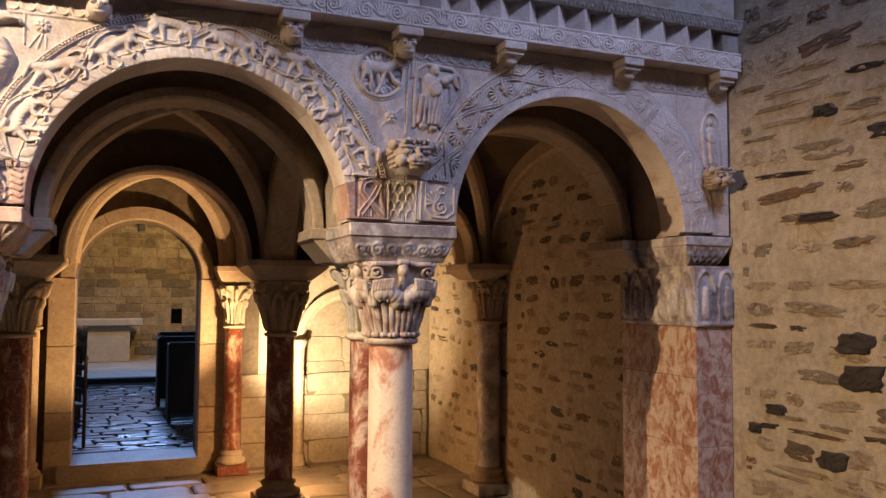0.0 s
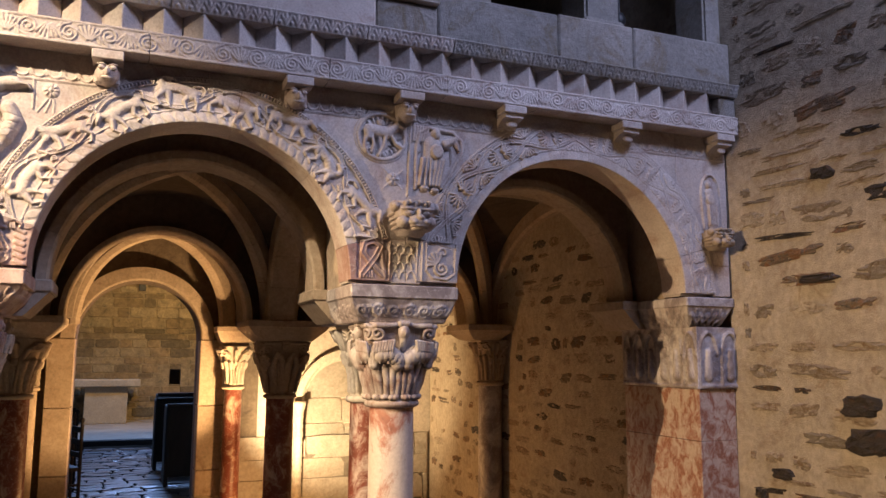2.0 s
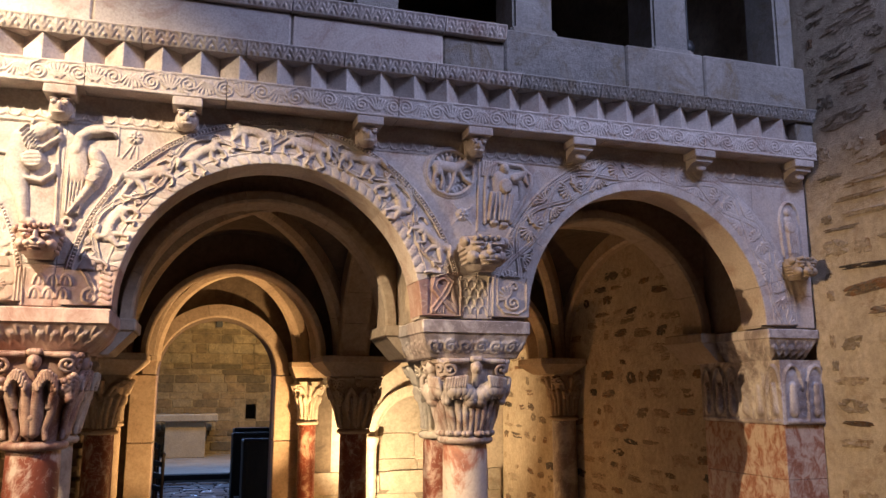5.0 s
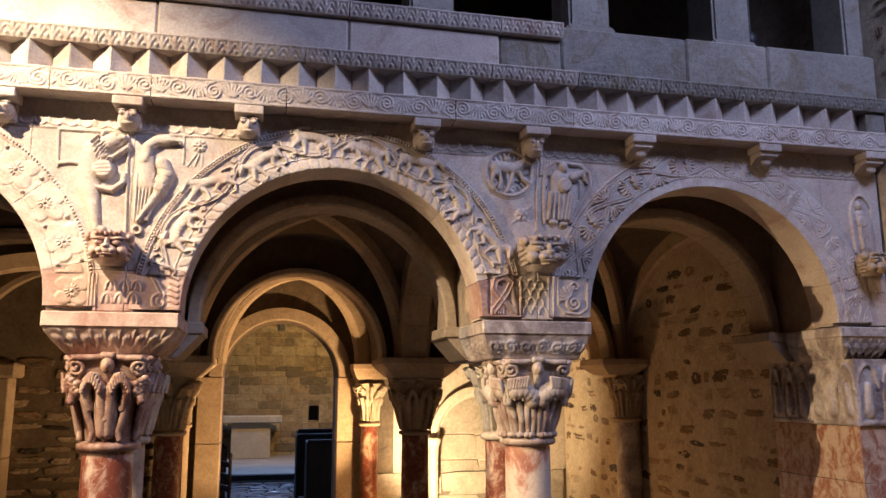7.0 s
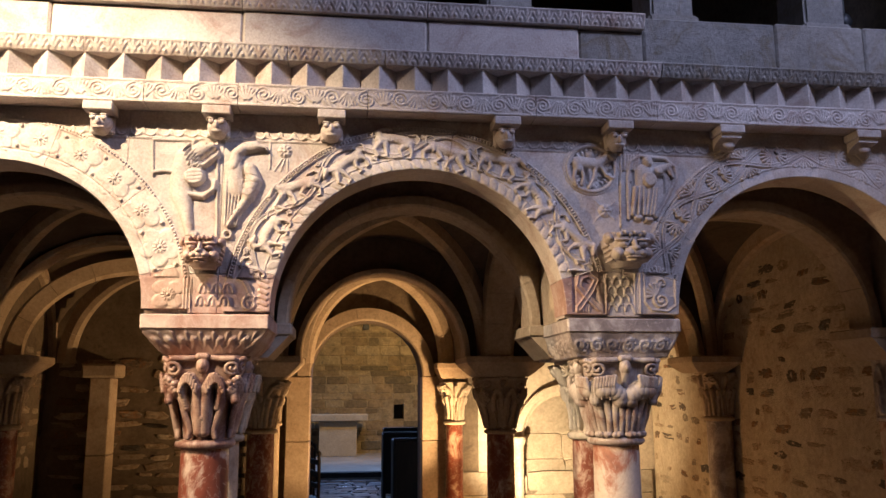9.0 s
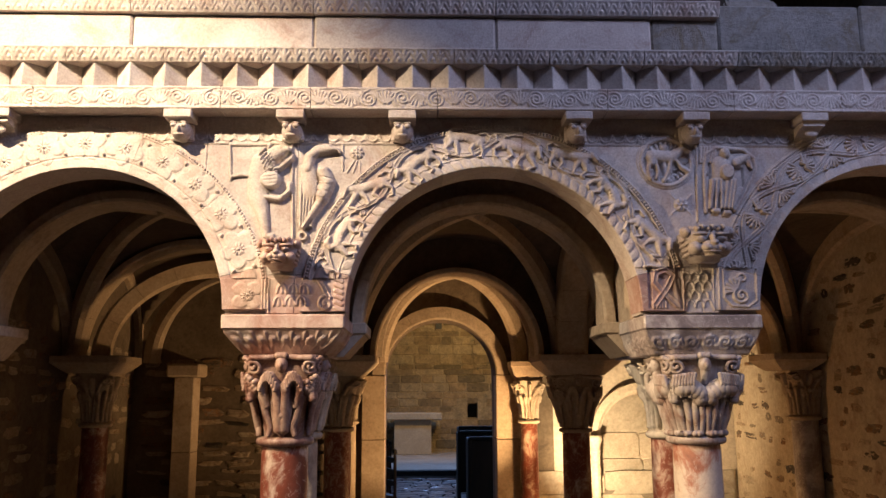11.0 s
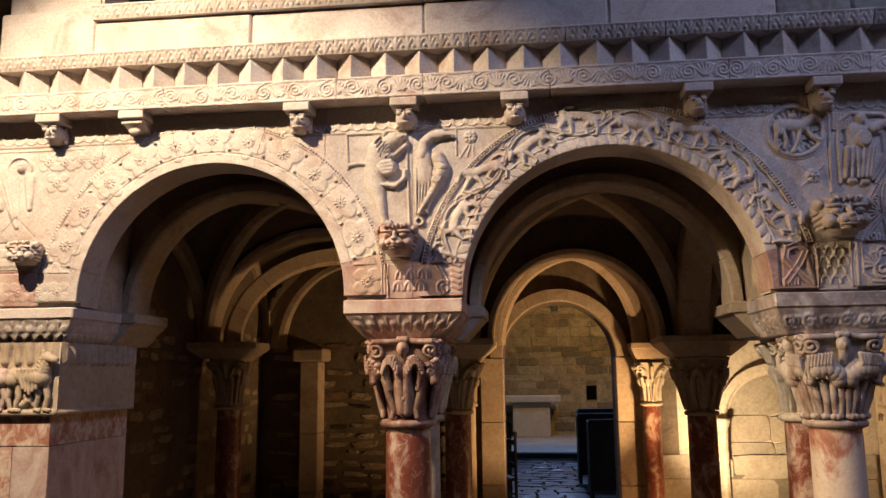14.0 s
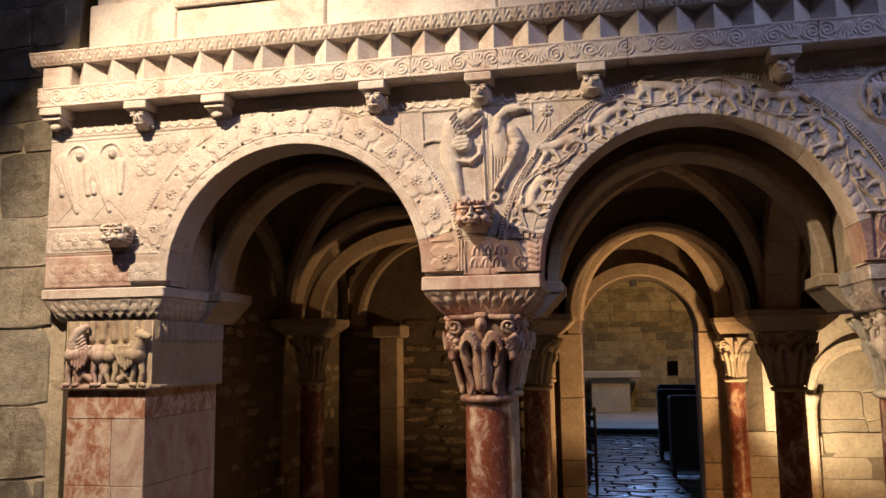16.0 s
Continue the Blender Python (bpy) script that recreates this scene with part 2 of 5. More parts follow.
# ---- relief carving ----
class Relief:
    """A height field over (u, v), carved by strokes and mounds; heights in metres."""

    def __init__(self, U, V):
        self.shape = U.shape
        self.U, self.V = U.ravel(), V.ravel()
        self.H = np.zeros(self.U.size)

    def near(self, x0, x1, y0, y1):
        return np.nonzero((self.U > x0) & (self.U < x1) & (self.V > y0) & (self.V < y1))[0]

    def cap(self, a, b, r, h, r2=None, sink=False):
        r2 = r if r2 is None else r2
        m = max(r, r2)
        i = self.near(min(a[0], b[0]) - m, max(a[0], b[0]) + m, min(a[1], b[1]) - m, max(a[1], b[1]) + m)
        if not len(i):
            return
        dx, dy = b[0] - a[0], b[1] - a[1]
        L = dx * dx + dy * dy + 1e-12
        t = np.clip(((self.U[i] - a[0]) * dx + (self.V[i] - a[1]) * dy) / L, 0, 1)
        d = np.hypot(self.U[i] - a[0] - t * dx, self.V[i] - a[1] - t * dy) / (r + (r2 - r) * t)
        z = h * np.sqrt(np.clip(1 - d * d, 0, 1))
        if sink:
            self.H[i] -= z
        else:
            self.H[i] = np.maximum(self.H[i], z)

    def line(self, pts, r, h, sink=False):
        if sink:
            keep = self.H.copy()
            self.H[:] = 0
            for a, b in zip(pts, pts[1:]):
                self.cap(a, b, r, h)
            self.H[:] = keep - self.H
            return
        for a, b in zip(pts, pts[1:]):
            self.cap(a, b, r, h)

    def spiral(self, c, R, turns, start, r, h, sign=1, n=22):
        pts = []
        for k in range(n + 1):
            f = k / n
            a = start + sign * f * turns * 2 * math.pi
            q = R * (1 - 0.86 * f)
            pts.append((c[0] + q * math.cos(a), c[1] + q * math.sin(a)))
        self.line(pts, r, h)

    def ring(self, c, R, r, h, n=28, a0=0.0, a1=2 * math.pi, ry=None):
        ry = R if ry is None else ry
        self.line([(c[0] + R * math.cos(a0 + (a1 - a0) * k / n), c[1] + ry * math.sin(a0 + (a1 - a0) * k / n)) for k in range(n + 1)], r, h)

    def rosette(self, c, R, h, petals=10):
        i = self.near(c[0] - R, c[0] + R, c[1] - R, c[1] + R)
        d = np.hypot(self.U[i] - c[0], self.V[i] - c[1]) / R
        a = np.arctan2(self.V[i] - c[1], self.U[i] - c[0])
        pet = 0.62 + 0.38 * np.cos(petals * a)
        z = h * np.clip(1 - d ** 4, 0, 1) * (0.35 + 0.65 * pet * np.clip(d * 2.2, 0, 1))
        z = np.where(d < 0.27, h * 1.25 * np.sqrt(np.clip(1 - (d / 0.27) ** 2, 0, 1)), z)
        self.H[i] = np.maximum(self.H[i], z)

    def fan(self, c, R, a, spread, n, r, h):
        for k in range(n):
            q = a + spread * (k / (n - 1) - 0.5)
            self.cap((c[0] + 0.22 * R * math.cos(q), c[1] + 0.22 * R * math.sin(q)), (c[0] + R * math.cos(q), c[1] + R * math.sin(q)), r * 0.6, h, r)

    def lobe(self, c, ru, rv, h, sharp=6, turn=0.0):
        """A low pad with a crisp outline."""
        m = max(ru, rv)
        i = self.near(c[0] - m, c[0] + m, c[1] - m, c[1] + m)
        ca, sa = math.cos(turn), math.sin(turn)
        du, dv = self.U[i] - c[0], self.V[i] - c[1]
        d = np.hypot((du * ca + dv * sa) / ru, (-du * sa + dv * ca) / rv)
        self.H[i] = np.maximum(self.H[i], h * np.clip(1 - d ** sharp, 0, 1))

    def beads(self, pts, r, h, step):
        """Round beads strung along a line at even steps."""
        left = 0.0
        for a, b in zip(pts, pts[1:]):
            L = math.hypot(b[0] - a[0], b[1] - a[1])
            while left < L:
                f = left / L
                q = (a[0] + (b[0] - a[0]) * f, a[1] + (b[1] - a[1]) * f)
                self.cap(q, q, r, h)
                left += step
            left -= L

    def ribbon(self, pts, w, h, beaded=True):
        """A strap with two raised edges and beads between them."""
        nrm = []
        for k in range(len(pts)):
            a, b = pts[max(k - 1, 0)], pts[min(k + 1, len(pts) - 1)]
            L = math.hypot(b[0] - a[0], b[1] - a[1]) + 1e-9
            nrm.append((-(b[1] - a[1]) / L, (b[0] - a[0]) / L))
        self.line(pts, w * 0.9, h * 0.55)
        for q in (-1, 1):
            self.line([(x + q * w * 0.72 * n[0], y + q * w * 0.72 * n[1]) for (x, y), n in zip(pts, nrm)], w * 0.32, h)
        if beaded:
            self.beads(pts, w * 0.34, h * 0.95, w * 0.85)

    def prowl(self, c, ang, s, h, flip=1, pose_=0):
        """A slim long-bodied beast in one of three poses: walking, looking back, leaping."""
        ca, sa = math.cos(ang), math.sin(ang)

        def P(x, y):
            return (c[0] + s * (flip * x * ca - y * sa), c[1] + s * (flip * x * sa + y * ca))
        arch_ = (0.0, 0.05, -0.03)[pose_]
        self.cap(P(-0.42, -0.02), P(0.0, 0.04 + arch_), s * 0.165, h * 0.9, s * 0.125)
        self.cap(P(0.0, 0.04 + arch_), P(0.36, 0.06), s * 0.125, h * 0.9, s * 0.175)
        self.cap(P(-0.42, -0.03), P(-0.38, -0.10), s * 0.15, h, s * 0.11)
        if pose_ == 1:
            self.line([P(0.38, 0.10), P(0.44, 0.24), P(0.36, 0.34)], s * 0.09, h)
            head, nose = P(0.34, 0.36), P(0.18, 0.33)
        else:
            self.line([P(0.38, 0.10), P(0.52, 0.20)], s * 0.10, h)
            head, nose = P(0.55, 0.24), P(0.72, 0.16 - 0.1 * (pose_ == 2))
        self.cap(head, nose, s * 0.105, h * 1.2, s * 0.055)
        self.cap((head[0] + ca * 0.02 * s, head[1] + s * 0.10), (head[0], head[1] + s * 0.14), s * 0.035, h)
        for x, dx, up in ((-0.44, -0.10, 0), (-0.30, 0.12, 1), (0.26, -0.04, 1), (0.40, 0.16, 0)):
            if pose_ == 2:
                dx *= 2.0
            self.cap(P(x, -0.06), P(x + dx, -0.26), s * 0.105, h * (0.95 - 0.2 * up), s * 0.055)
            self.cap(P(x + dx, -0.26), P(x + dx * 0.6 - 0.03, -0.44), s * 0.048, h * 0.85)
            self.cap(P(x + dx * 0.6 - 0.04, -0.46), P(x + dx * 0.6 + 0.07, -0.47), s * 0.036, h * 0.8)
        self.line([P(-0.52, 0.02), P(-0.66, 0.0), P(-0.70, 0.16), P(-0.58, 0.26), P(-0.44, 0.22)], s * 0.030, h * 0.7)
        self.cap(P(-0.44, 0.22), P(-0.36, 0.20), s * 0.05, h * 0.75, s * 0.02)
        for k in range(4):
            self.cap(P(-0.1 + 0.10 * k, 0.06 + arch_ * 0.7), P(-0.12 + 0.10 * k, -0.02), s * 0.018, h * 1.02)

    def wear(self, amount, scale, seed):
        """Chips and waves of age."""
        rs = np.random.RandomState(seed)
        z = np.zeros_like(self.H)
        for k in range(26):
            f = scale * rs.uniform(0.4, 3.2)
            d = rs.uniform(0, 2 * math.pi)
            z += np.sin(f * (self.U * math.cos(d) + self.V * math.sin(d)) + rs.uniform(0, 6.28)) / (1 + k * 0.12)
        self.H += amount * z * 0.22

    def out(self):
        return self.H.reshape(self.shape)


# ---- structure: floors, walls, ceilings ----
def structure(name, label, category):
    return thing(name, label, category, kind="structure")


floor = structure("floor", "worn grey-brown stone slab floor of the tribune", "floor")
# unseen front part, dark to hold down bounced light
box("bedding", -4.8, 3.6, -9.2, 0.55, -0.3, -0.03, LOW_BOUNCE, floor, 0)
box("bedding", -3.6, 3.6, 0.55, 5.12, -0.3, -0.03, MORTAR, floor, 0)
west_floor = structure("floor_west", "bluish wet-looking schist paving of the nave beyond", "floor")
box("bedding", -3.4, 3.8, 5.58, 12.2, -0.3, 0.13, BED_RECESS_SHADE, west_floor, 0)
box("dais", -3.4, 3.8, 12.2, 18.3, -0.3, 0.22, SLAB, west_floor, 0.01, "pale raised paving before the altar")

wall_right = structure("wall_right", "rubble wall of dark schist in pale lime mortar", "wall")
box("mortar", 3.085, 3.6, -9.2, 0.02, -0.3, 6.6, MORTAR, wall_right, 0)
inner_right = structure("wall_inner_right", "rubble side wall under the vault in ochre mortar", "wall")
box("mortar", 3.24, 3.6, 0.02, 5.1, -0.3, 3.3, MORTAR, inner_right, 0)
inner_left = structure("wall_inner_left", "rubble side wall under the vault, mortar coloured dark for shade", "wall")
box("mortar", -3.6, -3.14, 0.3, 5.1, -0.3, 3.3, SHADE_WALL, inner_left, 0)
wall_left = structure("wall_left", "grey ashlar wall beside the carved arcade", "wall")
box("mortar", -4.8, -2.9, 0.092, 0.3, -0.3, 6.6, MORTAR, wall_left, 0)
# unseen side wall, end wall and ceiling, added to close the room to light
wall_side = structure("wall_side", "unseen plain side wall, added to close the nave", "wall")
box("mortar", -5.2, -4.8, -9.2, 0.3, -0.3, 6.6, LOW_BOUNCE, wall_side, 0)
wall_east = structure("wall_east", "unseen plain end wall, added to close the nave", "wall")
box("mortar", -5.2, 3.6, -9.6, -9.2, -0.3, 6.6, LOW_BOUNCE, wall_east, 0)
ceiling_nave = structure("ceiling_nave", "unseen dark slab, added to close the nave above", "ceiling")
box("vault", -5.2, 3.6, -9.6, 5.6, 6.6, 6.9, SHADE_WEB, ceiling_nave, 0)


def arch_wall(name, x0, x1, z0, z1, y0, y1, cx, R, zs, mat, parent, n=28):
    """A wall slab with one round-headed opening down to z0."""
    bm = bmesh.new()

    def quad(a, b, c, d):
        bm.faces.new([bm.verts.new((p[0], y0, p[1])) for p in (a, b, c, d)])
    quad((x0, z0), (cx - R, z0), (cx - R, zs), (x0, zs))
    quad((cx + R, z0), (x1, z0), (x1, zs), (cx + R, zs))
    quad((x0, zs), (cx - R, zs), (cx - R, z1), (x0, z1))
    quad((cx + R, zs), (x1, zs), (x1, z1), (cx + R, z1))
    for k in range(n):
        a, b = math.pi * (1 - k / n), math.pi * (1 - (k + 1) / n)
        pa, pb = (cx + R * math.cos(a), zs + R * math.sin(a)), (cx + R * math.cos(b), zs + R * math.sin(b))
        quad(pa, pb, (pb[0], z1), (pa[0], z1))
    bmesh.ops.remove_doubles(bm, verts=bm.verts, dist=1e-5)
    r = bmesh.ops.extrude_face_region(bm, geom=bm.faces[:])
    bmesh.ops.translate(bm, verts=[v for v in r["geom"] if isinstance(v, bmesh.types.BMVert)], vec=(0, y1 - y0, 0))
    bmesh.ops.recalc_face_normals(bm, faces=bm.faces)
    return part(name, bm, mat, parent)


# back wall of the tribune, with the doorway to the west and a blind niche
wall_back = structure("wall_back", "pale rendered back wall with a round doorway", "wall")
# doorway wall takes the tone darkened for shade, the niche wall stays pale
arch_wall("doorway_wall", -3.6, 1.30, -0.3, 3.4, 5.12, 5.56, 0.10, 0.588, 1.97, SHADE_WALL, wall_back)
arch_wall("niche_wall", 1.30, 3.6, -0.3, 3.4, 5.12, 5.30, 2.26, 0.46, 1.30, PLASTER, wall_back)
box("niche_back", 1.5, 3.0, 5.185, 5.56, -0.3, 2.4, PLASTER, wall_back, 0)
box("niche_sill", 1.72, 2.8, 5.08, 5.42, -0.02, 0.78, ASHLAR, wall_back, 0.012)
box("threshold", -0.62, 0.72, 4.96, 5.6, -0.02, 0.165, SLAB, wall_back, 0.02, "worn stone threshold step", 2)
for x0, x1 in ((-0.73, -0.486), (0.686, 0.935)):
    for z0, z1 in ((0.0, 0.40), (0.405, 0.66), (0.665, 1.30), (1.305, 1.965)):
        box("jamb_stone", x0, x1, 5.035, 5.3, z0, z1, BUFF, wall_back, 0.008)


def arc_stones(p0, p1, z0, rise, w, depth, count, y_mid=None, cham=0.02, back=0.0):
    """The stones of an arch that springs from p0 and p1, as one set of verts and faces; the soffit follows the arc."""
    p0, p1 = Vector((*p0, z0)), Vector((*p1, z0))
    c, half = (p0 + p1) / 2, (p1 - p0) / 2
    L = half.length
    u = half / L
    side = Vector((-u.y, u.x, 0))
    sec = [(-w / 2, depth), (-w / 2, cham), (-w / 2 + cham, 0), (w / 2 - cham, 0), (w / 2, cham), (w / 2, depth)]
    vs, fs = [], []
    per = 6
    for k in range(count):
        a0, a1 = math.pi * k / count + 0.0014, math.pi * (k + 1) / count - 0.0014
        base = len(vs)
        for j in range(per + 1):
            a = a0 + (a1 - a0) * j / per
            nrm = (u * (-math.cos(a)) / L + Vector((0, 0, math.sin(a) / rise))).normalized()
            q = c + u * (-math.cos(a) * L) + Vector((0, 0, math.sin(a) * rise))
            for s, d in sec:
                vs.append(q + side * s + nrm * d)
        m = len(sec)
        for j in range(per):
            for i in range(m):
                a, b = base + j * m + i, base + j * m + (i + 1) % m
                fs.append((a, b, b + m, a + m))
        fs.append(tuple(base + i for i in range(m))[::-1])
        fs.append(tuple(base + per * m + i for i in range(m)))
    return vs, fs


def arch(name, p0, p1, z0, rise, w, depth, count, mat, parent, cham=0.02):
    vs, fs = arc_stones(p0, p1, z0, rise, w, depth, count, cham=cham)
    return obj(name, mesh_from(name, vs, fs, False), mat, parent)


# vault of the tribune: three bays wide, two deep
XS = (-3.14, -0.77, 1.17, 3.24)
YS = (0.62, 3.45, 5.12)
SPR = 2.10
vault = structure("ceiling_vault", "ribbed stone vault under the gallery, webs coloured dark for shade", "ceiling")
for i in range(3):
    for j in range(2):
        x0, x1, y0, y1 = XS[i], XS[i + 1], YS[j], YS[j + 1]
        n = 30
        X, Y = np.meshgrid(np.linspace(x0, x1, n), np.linspace(y0, y1, n), indexing="ij")
        hx = np.sqrt(np.clip(1 - ((X - (x0 + x1) / 2) / ((x1 - x0) / 2)) ** 2, 0, 1))
        hy = np.sqrt(np.clip(1 - ((Y - (y0 + y1) / 2) / ((y1 - y0) / 2)) ** 2, 0, 1))
        Z = SPR + 0.06 + 0.98 * np.maximum(hx, hy)
        V = np.stack([X, Y, Z], -1).reshape(-1, 3)
        obj("web", mesh_from("web", V, grid_faces(n, n)), SHADE_WEB, vault)
        hw = 0.12
        e = 0.13
        ex, ey, rise = (e, e, 0.93) if j == 0 else (0.30, 0.20, 0.80)
        arch("rib", (x0 + ex, y0 + ey), (x1 - ex, y1 - ey), SPR, rise, hw, 0.16, 9, BUFF, vault, 0.035)
        arch("rib", (x0 + ex, y1 - ey), (x1 - ex, y0 + ey), SPR, rise - 0.01, hw, 0.16, 9, BUFF, vault, 0.035)
# arches across the bays
for x0, x1 in ((-3.0, -1.12), (-0.497, 0.887), (1.54, 3.0)):
    r = (x1 - x0) / 2
    arch("cross_arch", (x0, 3.42), (x1, 3.42), SPR, r + 0.015, 0.22, 0.05, 9, BUFF, vault, 0.012)
    arch("cross_infill", (x0 - 0.04, 3.45), (x1 + 0.04, 3.45), SPR, r + 0.055, 0.10, 0.45, 1, SHADE_WEB, vault, 0.002)
for x in (-0.77, 1.155):
    arch("long_arch", (x, 0.95), (x, 3.15), SPR, 0.95, 0.24, 0.22, 11, BUFF, vault)
    arch("long_arch", (x, 3.75), (x, 4.95), SPR, 0.72, 0.24, 0.22, 9, BUFF, vault)
for cx, R in ((-1.650, 0.630), (0.197, 0.614), (2.080, 0.637)):
    arch("inner_order", (cx - R, 0.61), (cx + R, 0.61), SPR + 0.045, R, 0.22, 0.055, 9, BUFF, vault, 0.012)
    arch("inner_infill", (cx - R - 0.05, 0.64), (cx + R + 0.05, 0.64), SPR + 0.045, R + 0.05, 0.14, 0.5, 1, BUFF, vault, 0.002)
arch("door_arch", (0.10 - 0.591, 5.09), (0.10 + 0.591, 5.09), 1.97, 0.591, 0.11, 0.13, 9, BUFF, vault, 0.012)
# roof of the gap behind the front arches, coloured dark as its shade
box("gallery_floor", -3.6, 3.6, 0.2, 5.56, 3.22, 3.36, SHADE_WEB, vault, 0)
for x in (-3.14, 3.24):
    for y0, y1 in ((0.75, 3.35), (3.6, 5.1)):
        arch("wall_rib", (x, y0), (x, y1), SPR, 0.9, 0.14, 0.16, 11, BUFF, vault)

# masonry above the imposts
for x0, x1 in ((-0.965, -0.49), (0.885, 1.385), (2.79, 3.08), (-2.96, -2.33)):
    box("pier_masonry", x0, x1, 0.201, 0.72, 2.143, 3.22, BUFF, vault, 0)

# corbelled blocks that carry the inner order, behind the front imposts
for x0, x1 in ((-1.075, -0.395), (0.79, 1.48), (2.66, 3.23), (-3.1, -2.22)):
    bm = box_bm(x0, x1, 0.44, 0.82, 2.085, 2.142, 0.006)
    lo = box_bm(x0 + 0.012, x1 - 0.012, 0.45, 0.81, 1.975, 2.084, 0, bm)
    for v in lo.verts:
        if v.co.z < 1.98:
            v.co.x += 0.10 if v.co.x < (x0 + x1) / 2 else -0.10
    part("springer", bm, BUFF, vault)

# ---- the carved arcade ----
arcade = structure("wall_arcade", "carved pale pink marble arcade front of three round arches", "arcade")
ARCHES = ((-1.647, 0.643, 2.165), (0.201, 0.663, 2.155), (2.080, 0.679, 2.158))
RW = 0.205
TOP = 3.05
BASE = 2.145


def carve_arch(k, U, V, R):
    """The carving on the face of an archivolt; U runs along the ring from the right springing, V from the opening."""
    rel = Relief(U, V)
    Lr = math.pi * (R + 0.1)
    if k == 0:      # flowers, each among four broad petals with buds between
        n = 13
        w = Lr / n
        for i in range(n):
            u = w * (i + 0.5)
            for q in range(5):
                a = math.pi / 2 + 2 * math.pi * q / 5 + (0.63 if i % 2 else 0)
                rel.lobe((u + 0.046 * math.cos(a), 0.114 + 0.040 * math.sin(a)), 0.047, 0.036, 0.005, 10, a)
            rel.rosette((u, 0.114), 0.036, 0.013, 10)
            for v in (0.068, 0.160):
                rel.cap((u + w / 2, v), (u + w / 2, v), 0.009, 0.011)
        rel.line([(0, 0.050), (Lr, 0.050)], 0.0045, 0.004, True)
        rel.line([(0, 0.184), (Lr, 0.184)], 0.004, 0.006)
        rel.beads([(0, 0.193), (Lr, 0.193)], 0.0055, 0.008, 0.014)
    elif k == 1:    # leafy edge, beaded winding strap, beasts in its loops
        n = 46
        for i in range(n):
            u = Lr * (i + 0.5) / n
            rel.lobe((u, 0.024), 0.034, 0.019, 0.004, 6, 0.75)
            rel.cap((u - 0.018, 0.006), (u + 0.016, 0.042), 0.003, 0.005)
        rel.line([(0, 0.054), (Lr, 0.054)], 0.004, 0.005)
        m = 5
        pts = [(Lr * t / 200, 0.116 + 0.050 * math.sin(2 * math.pi * m * t / 200)) for t in range(201)]
        rel.ribbon(pts, 0.0110, 0.011)
        for i in range(10):
            u = Lr * (i + 0.5) / 10
            up = i % 2 == 0
            tip = (0.30, -0.42, 0.55, -0.25, 0.38)[i % 5]
            rel.prowl((u, 0.098 if up else 0.138), tip * 0.7, 0.158, 0.017, 1 if i > 4 else -1, (0, 2, 1)[i % 3])
            rel.spiral((u + 0.105, 0.158 if up else 0.074), 0.014, 1.3, 0, 0.0045, 0.010, -1 if up else 1, 12)
        rel.line([(0, 0.178), (Lr, 0.178)], 0.0035, 0.011)
        rel.beads([(0, 0.188), (Lr, 0.188)], 0.0065, 0.013, 0.0135)
        rel.line([(0, 0.198), (Lr, 0.198)], 0.0040, 0.011)
    else:           # two interlaced straps with palmettes and spirals, worn towards the side wall
        n = 8
        for q in (-1, 1):
            pts = [(Lr * t / 240, 0.118 + q * 0.050 * math.sin(math.pi * n * t / 240)) for t in range(241)]
            rel.ribbon(pts, 0.0095, 0.011)
        for i in range(n):
            u = Lr * (i + 0.5) / n
            for d in (-1, 1):
                rel.fan((u + d * 0.012, 0.118), 0.052, math.pi / 2 - d * math.pi / 2, 2.3, 7, 0.0072, 0.013)
                rel.spiral((u + d * 0.030, 0.118 - d * 0.020), 0.017, 1.3, 0, 0.0042, 0.013, d, 14)
                v = 0.118 + d * 0.056
                rel.fan((Lr * i / n, 0.118 + d * 0.022), 0.046, d * math.pi / 2, 2.0, 6, 0.0070, 0.012)
                rel.spiral((Lr * i / n + 0.046, v), 0.015, 1.3, 0, 0.0042, 0.012, d, 12)
                rel.spiral((Lr * i / n - 0.046, v), 0.015, 1.3, math.pi, 0.0042, 0.012, -d, 12)
        rel.line([(0, 0.054), (Lr, 0.054)], 0.004, 0.006)
        for v in (0.182, 0.196):
            rel.line([(0, v), (Lr, v)], 0.0035, 0.007)
        rel.beads([(0, 0.189), (Lr, 0.189)], 0.004, 0.007, 0.011)
        rel.H *= 0.42 + 0.58 * np.clip((rel.U / Lr - 0.50) * 9, 0, 1)
    rel.wear(0.0022, 38, 5 + k)
    return rel.out()


# spandrel faces behind the archivolts
du = 0.0032
ux = np.arange(-2.972, 3.075, du)
uz = np.arange(BASE, TOP + du, du)
GX, GZ = np.meshgrid(ux, uz, indexing="ij")
sp = Relief(GX, GZ)
# strip under the frieze, with a low wavy border
sp.line([(-2.97, 2.925), (3.07, 2.925)], 0.005, 0.006)
for i in range(100):
    sp.ring((-2.93 + i * 0.060, 2.962), 0.025, 0.005, 0.007, 8, math.pi, 2 * math.pi)
    sp.cap((-2.90 + i * 0.060, 2.945), (-2.90 + i * 0.060, 2.975), 0.005, 0.006)
